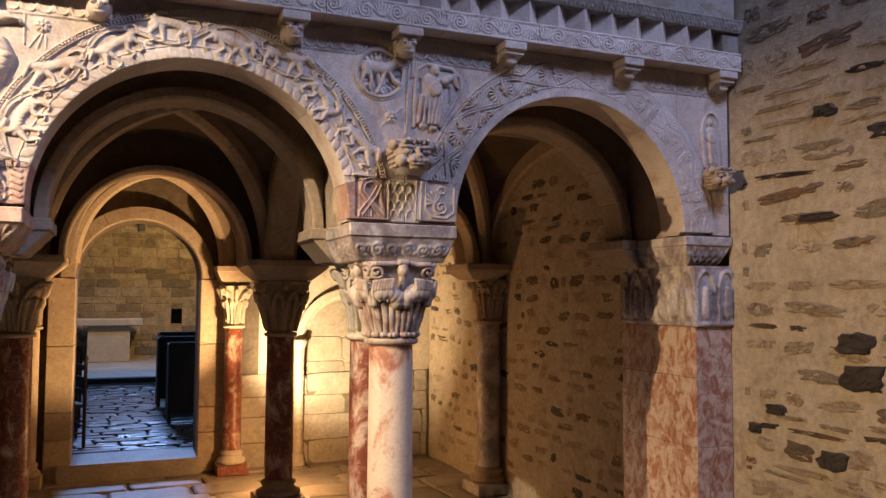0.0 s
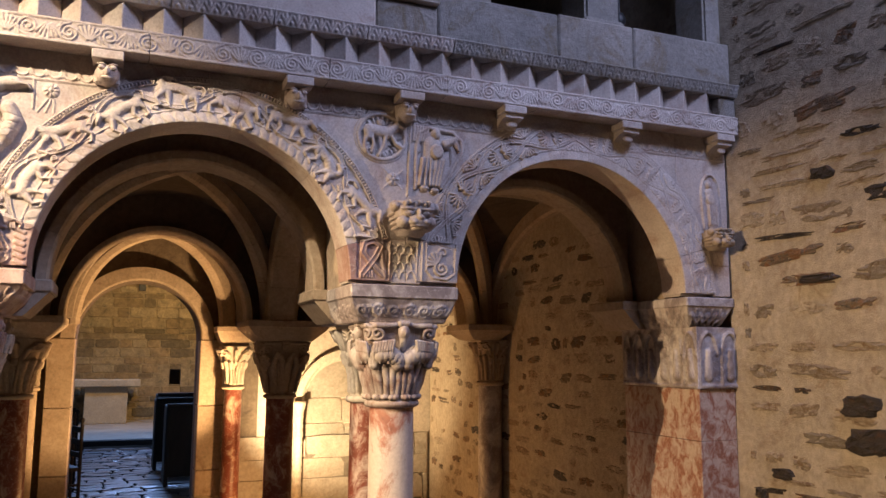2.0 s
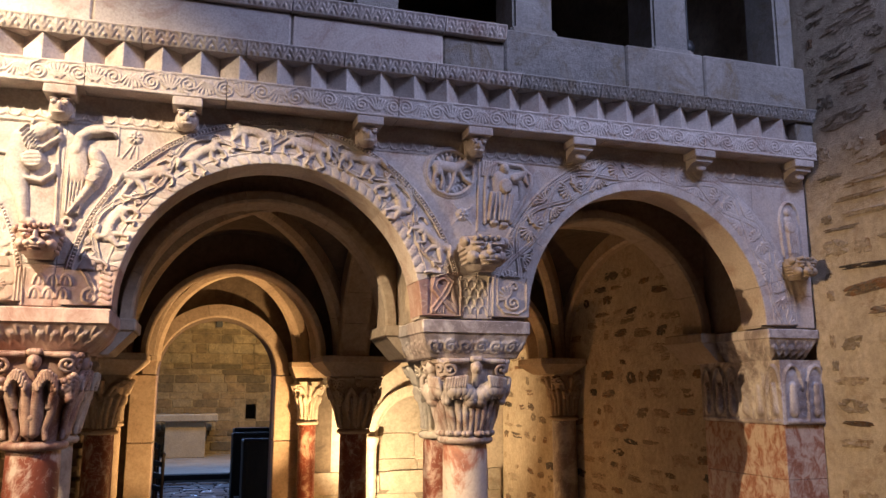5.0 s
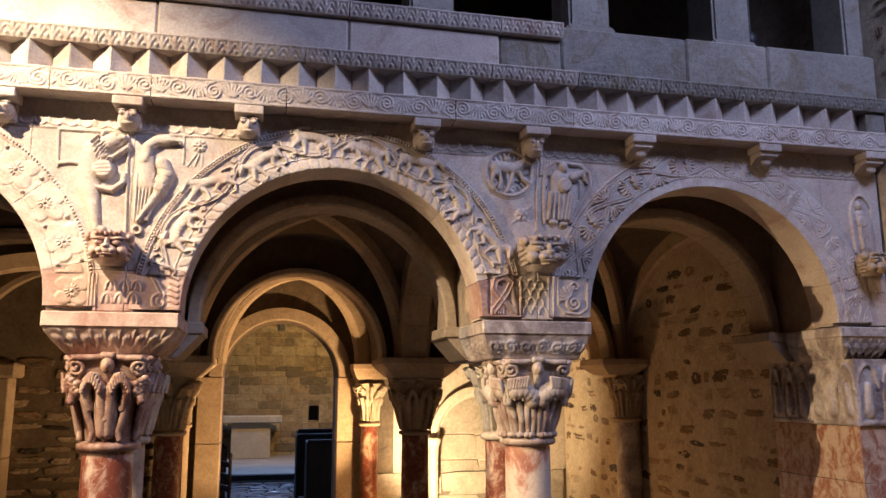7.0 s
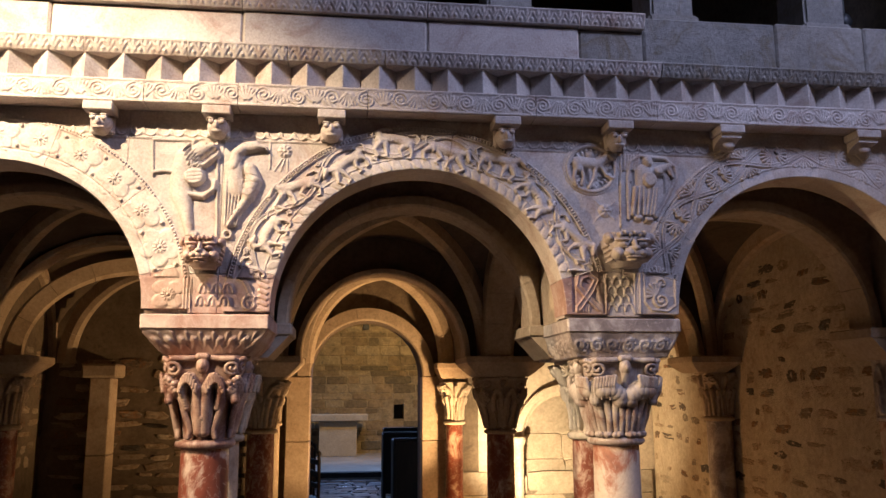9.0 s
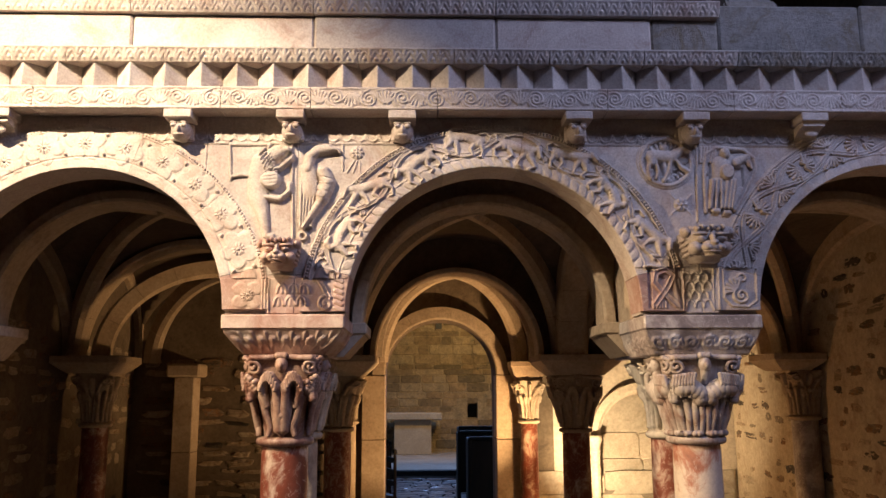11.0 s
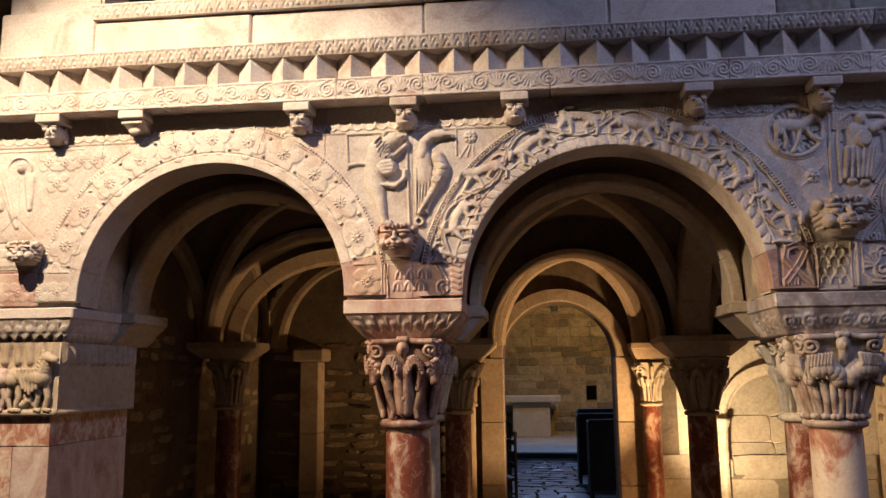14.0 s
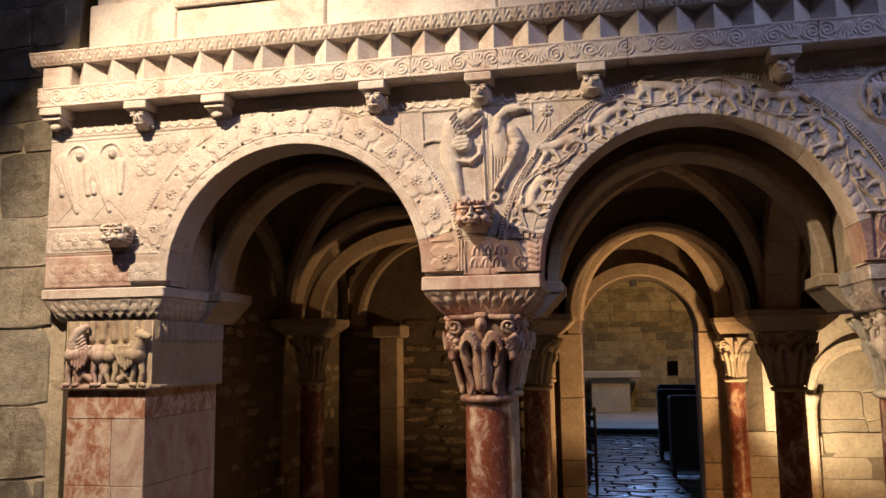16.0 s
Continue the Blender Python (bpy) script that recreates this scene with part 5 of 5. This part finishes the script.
for x in (-2.54,):
    wall_pier = thing("wall_pier", "dim buff stone pier against the back wall", "pier", at=(x, 4.98, 0.0))
    for z0, z1 in ((0.0, 0.6), (0.603, 1.2), (1.203, 1.95)):
        box("stone", -0.10, 0.10, -0.12, 0.14, z0, z1, BUFF, wall_pier, 0.008)
    box("impost", -0.17, 0.17, -0.19, 0.14, 1.953, 2.09, BUFF, wall_pier, 0.02)


# ---- end pilasters ----
def pilaster(x0, x1, y1, ip, label, courses, mats, cap_style, scap):
    th = thing("pilaster", label, "pilaster", "end pilasters of the arcade")
    zc0, zc1 = 1.64, 1.975
    for z0, z1, split in courses:
        if split:
            xm = x0 + (x1 - x0) * split
            box("stone", x0, xm - 0.001, 0.012, y1, z0, z1 - 0.0015, mats[0], th, 0.0025)
            box("stone", xm + 0.001, x1, 0.012, y1, z0, z1 - 0.0015, mats[1], th, 0.0025)
        else:
            box("stone", x0, x1, 0.010, y1, z0, z1 - 0.0015, mats[0], th, 0.0025)
    # carved block on top
    cx0, cx1 = x0 - 0.012, x1 + 0.035
    n, m = 130, 66
    pts = []
    for (ax, ay), (bx, by) in (((cx0, y1), (cx0, 0.0)), ((cx0, 0.0), (cx1, 0.0)), ((cx1, 0.0), (cx1, y1))):
        L = math.hypot(bx - ax, by - ay)
        U, V = np.meshgrid(np.linspace(0, L, int(L / 0.0055)), np.linspace(0, zc1 - zc0, m), indexing="ij")
        rel = Relief(U, V)
        hh = zc1 - zc0
        k = max(1, round(L / 0.25))
        w = L / k
        for i in range(k):
            c = (i + 0.5) * w
            if cap_style == "beasts":
                rel.cap((c - w * 0.46, 0.012), (c + w * 0.46, 0.012), 0.014, 0.020)
                for d in (-0.36, -0.12, 0.12, 0.36):
                    rel.cap((c + d * w, hh * 0.74), (c + d * w * 1.1, hh * 0.98), 0.020, 0.020, 0.026)
                    rel.cap((c + d * w, hh * 0.74), (c + d * w, hh * 0.98), 0.004, 0.028)
            else:
                for d in (-0.25, 0.25):
                    rel.ring((c + d * w, hh * 0.55), w * 0.20, 0.010, 0.014, 14, 0, math.pi, hh * 0.36)
                    rel.line([(c + d * w - w * 0.2, hh * 0.55), (c + d * w - w * 0.2, 0.02)], 0.010, 0.014)
                    rel.cap((c + d * w, hh * 0.2), (c + d * w, hh * 0.6), 0.03, 0.018, 0.02)
                rel.cap((0, 0.012), (L, 0.012), 0.014, 0.012)
        rel.wear(0.003, 40, int(L * 100))
        H = rel.out() * np.clip(np.minimum(U, L - U) / 0.05, 0.0, 1) ** 0.7
        nx, ny = (by - ay) / L, -(bx - ax) / L
        e = V / hh
        fl = scap * e ** 1.5
        pts.append(np.stack([ax + (bx - ax) * U / L + nx * (H + fl * 0), ay + (by - ay) * U / L + ny * H, zc0 + V], -1))
    P = np.concatenate(pts, 0)
    obj("capital", mesh_from("capital", P.reshape(-1, 3), grid_faces(P.shape[0], P.shape[1])), mats[2], th)
    if cap_style == "beasts":
        for bx, d, m in ((cx0 + 0.115, -1, ROSE), (cx1 - 0.125, 1, BUFF)):
            c = Carver(lambda a, t, o, bx=bx, d=d: (bx + d * a, 0.004 - o, zc0 + t))
            c.limb([(-0.085, 0.185, 0.018), (0.0, 0.175, 0.022), (0.055, 0.170, 0.026)], 0.036, 0.044)
            c.ball((-0.085, 0.165, 0.020), 0.042)
            for k in range(5):
                c.limb([(-0.045 + 0.024 * k, 0.205, 0.046), (-0.020 + 0.016 * k, 0.125 - 0.012 * (2 - abs(k - 2)), 0.050)], 0.013, 0.008)
            neck = [(0.060, 0.190, 0.026), (0.075, 0.235, 0.030), (0.080, 0.265, 0.034)] if d > 0 else [(0.050, 0.190, 0.026), (0.045, 0.240, 0.034), (0.020, 0.280, 0.040)]
            c.limb(neck, 0.036, 0.028)
            hx, hz = neck[-1][0], neck[-1][1]
            c.limb([(hx, hz, 0.040), (hx + (0.05 if d > 0 else -0.045), hz + (-0.012 if d > 0 else 0.025), 0.046)], 0.026, 0.016)
            c.ball((hx - 0.012, hz + 0.028, 0.040), 0.010)
            for k in range(6):
                c.limb([(hx - 0.022 - 0.006 * k, hz - 0.004 - 0.016 * k, 0.048), (hx + 0.004 - 0.006 * k, hz - 0.022 - 0.016 * k, 0.056)], 0.0085, 0.006)
            for x0_, x1_, x2_ in ((-0.095, -0.110, -0.095), (-0.062, -0.055, -0.070), (0.045, 0.040, 0.030), (0.072, 0.088, 0.078)):
                c.limb([(x0_, 0.140, 0.020), (x1_, 0.082, 0.022), (x2_, 0.034, 0.020)], 0.018, 0.010)
                c.limb([(x2_, 0.026, 0.024), (x2_ + 0.022, 0.024, 0.026)], 0.011)
            c.limb([(-0.118, 0.185, 0.014), (-0.130, 0.13, 0.016), (-0.122, 0.08, 0.018)], 0.008)
            c.limb([(-0.04, 0.05, 0.012), (0.0, 0.075, 0.016), (0.02, 0.05, 0.014)], 0.018, 0.014)
            c.limb([(-0.115, 0.012, 0.012), (0.115, 0.012, 0.012)], 0.016)
            obj("beast_carving", c.mesh(), m, th, "beast carved in high relief")
    impost(*ip, 2.138, 2.085, 1.972, 0.06, mats[3], True, "", parent=th)
    return th


pilaster(-2.812, -2.385, 0.72, (-2.975, -2.296, -0.012, 0.80), "pink marble pilaster with beast capital, lit by spotlight",
         ((0, 0.5, 0), (0.5, 0.98, 0.4), (0.98, 1.18, 0.6), (1.18, 1.50, 0.58), (1.50, 1.64, 0)), (PINK, ROSE, BUFF, MARBLE), "beasts", 0.02)
pilaster(2.835, 3.082, 0.70, (2.757, 3.083, -0.012, 0.80), "mottled pink and red marble pilaster against the rubble wall",
         ((0, 0.55, 0), (0.55, 0.98, 0), (0.98, 1.36, 0), (1.36, 1.64, 0)), (PINK, ROSE, GREYM, GREYM), "arcs", 0.02)

# ---- parapet and gallery ----
gallery = structure("wall_gallery", "grey stone gallery parapet with short pillars above the cornice", "parapet")
PX = (-2.74, -2.24, -1.45, -0.62, 0.22, 0.95, 1.27, 1.95, 2.42, 3.08)
rnd = random.Random(8)
for i in range(len(PX) - 1):
    top = 3.522 if 0 < i < 6 else 3.605 + rnd.uniform(-0.012, 0.012)
    box("parapet_stone", PX[i] + 0.001, PX[i + 1] - 0.001, -0.06 + rnd.uniform(-0.006, 0.006), 0.34, 3.332, top, MARBLE if i < 5 else GREY, gallery, 0.01)
    if 0 < i < 6:
        U = PX[i + 1] - PX[i]
        ob = band_stone("sill_stone", PX[i], PX[i + 1], 3.523, 3.592, -0.085, 0.3, leaf_band, 60 + i, MARBLE, 0.02)
        ob.parent = gallery
for x in (-2.49, -1.76, -0.97, -0.19, 0.63, 1.452, 2.265, 3.02):
    w = 0.25 if x < -2 else (0.062 if x > 3 else 0.11)
    box("pillar", x - w, x + w, 0.0, 0.26, 3.57, 4.72, GREY if x > -1 else MARBLE, gallery, 0.014, segs=2)
    if -2 < x < 3:
        box("pillar_foot", x - w - 0.02, x + w + 0.02, -0.02, 0.28, 3.57, 3.645, GREY if x > -1 else MARBLE, gallery, 0.012, segs=2)
# unseen wall above the pillars, added only to close the room
box("lintel", -4.8, 3.08, -0.02, 0.4, 4.72, 6.6, ASHLAR, gallery, 0)
box("gallery_back", -3.6, 3.6, 4.4, 4.8, 3.3, 6.6, SCHIST, gallery, 0)
box("gallery_side", 3.10, 3.6, 0.0, 5.6, 3.3, 6.6, MORTAR, gallery, 0)
box("gallery_side", -3.6, -3.1, 0.3, 5.6, 3.3, 6.6, MORTAR, gallery, 0)


# ---- furniture beyond the doorway ----
altar = thing("altar", "pale stone altar block with a wide projecting slab", "altar", at=(-0.27, 17.3, 0.27))
box("slab", -0.74, 0.74, -0.42, 0.42, 0.80, 0.97, ALTAR, altar, 0.02)
box("pedestal", -0.47, 0.47, -0.3, 0.3, -0.05, 0.80, ALTAR, altar, 0.012)

west = structure("wall_west", "ochre coursed ashlar wall behind the altar", "wall")
for x0, x1, z0, z1 in ((-3.8, 1.17, -0.3, 7.0), (1.44, 4.2, -0.3, 7.0), (1.17, 1.44, -0.3, 1.08), (1.17, 1.44, 1.46, 7.0)):
    box("mortar", x0, x1, 17.982, 18.5, z0, z1, FARSTONE, west, 0)
# back of the small recess, its inner shade put into the dark colour
box("recess_back", 1.0, 1.6, 18.5, 18.6, 0.9, 1.6, BED_RECESS_SHADE, west, 0)
side_w = structure("wall_west_side", "plain stone side walls of the nave beyond", "wall")
box("mortar", -3.8, -3.4, 5.56, 18.1, -0.3, 7.0, ASHLAR, side_w, 0)
box("mortar", 3.8, 4.2, 5.56, 18.1, -0.3, 7.0, ASHLAR, side_w, 0)
ceiling_west = structure("ceiling_west", "stone vault over the nave beyond", "ceiling")
box("vault", -3.8, 4.2, 5.56, 18.5, 7.0, 7.3, SHADE_WEB, ceiling_west, 0)
box("upper_wall", -3.8, 4.2, 5.57, 5.7, 3.3, 7.0, ASHLAR, side_w, 0)


def chair(x, y, turn):
    th = thing("chair", "black wooden ladder-back chair on the paving", "chair", "chairs by the doorway", at=(x, y, 0.165))
    th.rotation_euler.z = turn
    for sx in (-0.19, 0.19):
        b = lathe("back_post", [(0.012, 0), (0.018, 0.05), (0.018, 0.90), (0.012, 0.92), (0.024, 0.945), (0.021, 0.97), (0.0, 0.985)], WOOD, th, 10)
        b.location = (sx, 0.19, 0)
        f = lathe("leg", [(0.012, 0), (0.018, 0.05), (0.019, 0.44), (0.0, 0.46)], WOOD, th, 10)
        f.location = (sx, -0.19, 0)
        for z in (0.15, 0.28):
            box("stretcher", sx - 0.009, sx + 0.009, -0.19, 0.19, z, z + 0.02, WOOD, th, 0.004)
    for z in (0.56, 0.69, 0.82):
        box("slat", -0.185, 0.185, 0.182, 0.198, z, z + 0.06, WOOD, th, 0.005)
    for y_ in (-0.19, 0.19):
        box("stretcher", -0.19, 0.19, y_ - 0.009, y_ + 0.009, 0.22, 0.24, WOOD, th, 0.004)
    box("seat", -0.21, 0.21, -0.21, 0.21, 0.43, 0.465, WOOD, th, 0.012, "dark rush seat", 2)
    return th


c0 = chair(-0.645, 6.02, math.radians(-70))
for y in (6.75, 7.5):
    copy_thing(c0, pose(-0.72, y, 0.165, 0, 0, -82))


def bench(x, y):
    th = thing("bench", "black wooden church bench with panelled back", "bench", "benches beyond the doorway", at=(x, y, 0.165))
    for e in (0.0, 2.0):
        box("end_panel", e - 0.025, e + 0.025, -0.05, 0.45, 0, 1.0, WOOD, th, 0.012)
    box("backrest", 0.02, 1.98, -0.03, 0.0, 0.12, 0.98, WOOD, th, 0.006)
    box("seat", 0.02, 1.98, 0.0, 0.42, 0.42, 0.455, WOOD, th, 0.006)
    box("top_rail", -0.02, 2.02, -0.055, 0.02, 0.98, 1.03, WOOD, th, 0.008)
    return th


b0 = bench(0.55, 7.4)
for x, y in ((0.49, 9.0), (0.58, 10.6)):
    copy_thing(b0, pose(x, y, 0.165))

kneeler = thing("kneeler", "low black wooden kneeling beam across the paving", "kneeler", at=(0.2, 11.95, 0.165))
box("beam", -1.0, 1.0, -0.09, 0.09, 0.07, 0.17, WOOD, kneeler, 0.012)
for x in (-0.8, 0.8):
    box("foot", x - 0.06, x + 0.06, -0.08, 0.08, 0.0, 0.07, WOOD, kneeler, 0.006)
bracket = thing("wall_bracket", "small dark iron bracket high on the ashlar wall", "bracket", at=(0.42, 17.95, 3.62))
box("arm", -0.05, 0.05, -0.18, 0.0, 0.0, 0.06, IRON, bracket, 0.008)
box("plate", -0.08, 0.08, -0.02, 0.03, -0.20, 0.16, IRON, bracket, 0.008)

# colonnette and mouldings of the blind niche
colonnette = thing("colonnette", "slim carved pale stone colonnette beside the niche", "column", at=(1.72, 5.03, 0.0))
lathe("base", [(0.075, 0), (0.078, 0.05), (0.06, 0.07), (0.068, 0.10), (0.048, 0.13)], PLASTER, colonnette, 20)
nth = 40
thv, zv = np.meshgrid(np.linspace(0, 2 * math.pi, nth, endpoint=False), np.linspace(0.13, 1.16, 150), indexing="ij")
rr_ = 0.046 + 0.006 * np.sin(4 * thv + zv * 42) * np.cos(4 * thv - zv * 42)
obj("shaft", mesh_from("shaft", np.stack([rr_ * np.cos(thv), rr_ * np.sin(thv), zv], -1).reshape(-1, 3), grid_faces(nth, 150, wrap=True)), PLASTER, colonnette)
lathe("capital", [(0.045, 1.155), (0.06, 1.17), (0.05, 1.185), (0.058, 1.24), (0.080, 1.29), (0.085, 1.33), (0.0, 1.33)], PLASTER, colonnette, 20)
arch("niche_moulding", (2.26 - 0.48, 5.10), (2.26 + 0.48, 5.10), 1.30, 0.48, 0.10, 0.10, 9, PLASTER, wall_back, 0.03)

# iron rod in the gallery opening
rod = thing("iron_rod", "dark iron rod standing in a gallery opening", "rod", at=(2.72, 0.5, 3.36))
lathe("rod", [(0.008, 0), (0.008, 1.3), (0.0, 1.31)], IRON, rod, 8)
lathe("bracket", [(0.0, 0.50), (0.03, 0.52), (0.045, 0.56), (0.03, 0.60), (0.0, 0.62)], IRON, rod, 10)


# ---- pieces of walls, floors and pavements ----
def rubble_wall(parent, axis, at, a0, a1, z0, z1, seed, mat, n_max, face, density=0.85, hs=(0.05, 0.12), ls=(0.10, 0.34), dark_share=0.3):
    """Courses of flat irregular stones set in a mortar wall; axis x or y is the wall's direction."""
    rnd = random.Random(seed)
    dark, pale, black = with_mat(RUBBLE, mat), with_mat(RUBBLE, PALE), with_mat(RUBBLE, BLACK)
    z, count = z0, 0
    while z < z1:
        h = rnd.uniform(*hs)
        a = a0 + rnd.uniform(0, 0.12)
        while a < a1:
            L = min(rnd.uniform(*ls), a1 - a + 0.02)
            if rnd.random() < density and count < n_max and L > 0.04:
                hh = h * rnd.uniform(0.6, 1.0)
                c = a + L / 2
                zz = z + h / 2 + rnd.uniform(-0.02, 0.02)
                place = (at, c, zz) if axis == "y" else (c, at, zz)
                q = rnd.random()
                piece("stone", rnd.choice(black if q < dark_share * 0.3 else (dark if q < dark_share else pale)), parent, place, (L, 0.035, hh), face, rnd.uniform(-0.06, 0.06))
                count += 1
            a += L + rnd.uniform(0.01, 0.05)
        z += h + rnd.uniform(0.01, 0.035)


rubble_wall(wall_right, "y", 3.100, -1.5, -0.10, 0.55, 4.0, 1, SCHIST, 300, -math.pi / 2, 0.92, (0.035, 0.13), (0.10, 0.50), 0.27)
rubble_wall(inner_right, "y", 3.255, 0.75, 5.05, 0.1, 2.9, 2, SCHIST, 260, -math.pi / 2, 0.62, (0.05, 0.12), (0.08, 0.34), 0.36)
rubble_wall(inner_left, "y", -3.152, 0.8, 5.05, 0.6, 2.6, 3, SCHIST, 150, math.pi / 2, 0.6, (0.07, 0.13), (0.12, 0.34))
rubble_wall(wall_back, "x", 5.125, -3.1, -1.05, 0.3, 2.4, 13, SCHIST, 120, 0.0, 0.9, (0.06, 0.13), (0.12, 0.36), 0.3)


for k, (y, z, L, h) in enumerate(((-0.80, 1.585, 0.24, 0.115), (-0.83, 1.43, 0.26, 0.13), (-0.31, 1.22, 0.16, 0.06), (-0.16, 1.10, 0.09, 0.06), (-0.66, 1.02, 0.20, 0.10), (-0.60, 2.20, 0.26, 0.05), (-0.66, 2.72, 0.16, 0.07))):
    piece("stone", with_mat([RUBBLE[(k * 5 + 2) % 16]], BLACK)[0], wall_right, (3.088, y, z), (L, 0.040, h), -math.pi / 2, 0.04 * (-1) ** k)


def coursed(parent, name, axis_at, x0, x1, z0, z1, hs, ls, seed, mat, depth, gap=0.008, limit=300, hole=None, shapes=None):
    rnd = random.Random(seed)
    meshes = with_mat(shapes or BLOCKS, mat)
    z, n = z0, 0
    while z < z1:
        h = rnd.uniform(*hs)
        x = x0 - rnd.uniform(0, ls[0])
        while x < x1:
            L = min(rnd.uniform(*ls), x1 - x)
            if L > 0.03 and n < limit and not (hole and x < hole[1] and x + L > hole[0] and z < hole[3] and z + h > hole[2]):
                piece(name, rnd.choice(meshes), parent, (x + L / 2, axis_at + rnd.uniform(-0.006, 0.006), z + h / 2), (L - gap, depth, h - gap))
                n += 1
            x += L
        z += h


coursed(wall_left, "ashlar_block", 0.12, -4.7, -2.98, 0.5, 4.6, (0.16, 0.40), (0.7, 1.3), 5, ASHLAR, 0.07, 0.003, shapes=FINE)
coursed(west, "ashlar_block", 18.02, -1.9, 2.6, 0.3, 5.2, (0.11, 0.27), (0.25, 0.8), 6, FARSTONE, 0.10, 0.006, hole=(1.17, 1.44, 1.08, 1.46))
coursed(wall_back, "ashlar_block", 5.175, 1.80, 2.74, 0.78, 1.80, (0.26, 0.40), (0.35, 0.6), 7, NICHE, 0.036, 0.003, shapes=FINE)
coursed(wall_back, "ashlar_block", 5.105, 1.36, 3.2, 0.0, 0.76, (0.2, 0.3), (0.5, 0.9), 17, NICHE, 0.05, 0.003, shapes=FINE)


def paving(parent, name, x0, x1, y0, y1, top, ws, ls, seed, mat, limit, thick=0.06):
    """Rows of slabs; each a block laid on its back, at slightly uneven heights."""
    rnd = random.Random(seed)
    meshes = with_mat(BLOCKS, mat)
    y, n = y0, 0
    while y < y1:
        w = rnd.uniform(*ws)
        x = x0 - rnd.uniform(0, ls[0])
        while x < x1:
            L = rnd.uniform(*ls)
            if n < limit:
                ob = new(name, rnd.choice(meshes))
                ob.parent = parent
                ob.matrix_basis = Matrix.Translation((x + L / 2, y + w / 2, top - thick / 2 + rnd.uniform(-0.006, 0.004))) @ Euler((-math.pi / 2 + rnd.uniform(-0.012, 0.012), rnd.uniform(-0.01, 0.01), 0)).to_matrix().to_4x4() @ Matrix.Diagonal((L - 0.012, thick, w - 0.012, 1))
                n += 1
            x += L
        y += w


paving(floor, "slab", -3.1, 3.1, 0.6, 5.1, 0.0, (0.35, 0.6), (0.5, 0.95), 9, SLAB, 120)
paving(west_floor, "paving_stone", -0.9, 1.5, 5.62, 12.2, 0.165, (0.10, 0.24), (0.22, 0.60), 10, COBBLE, 300)
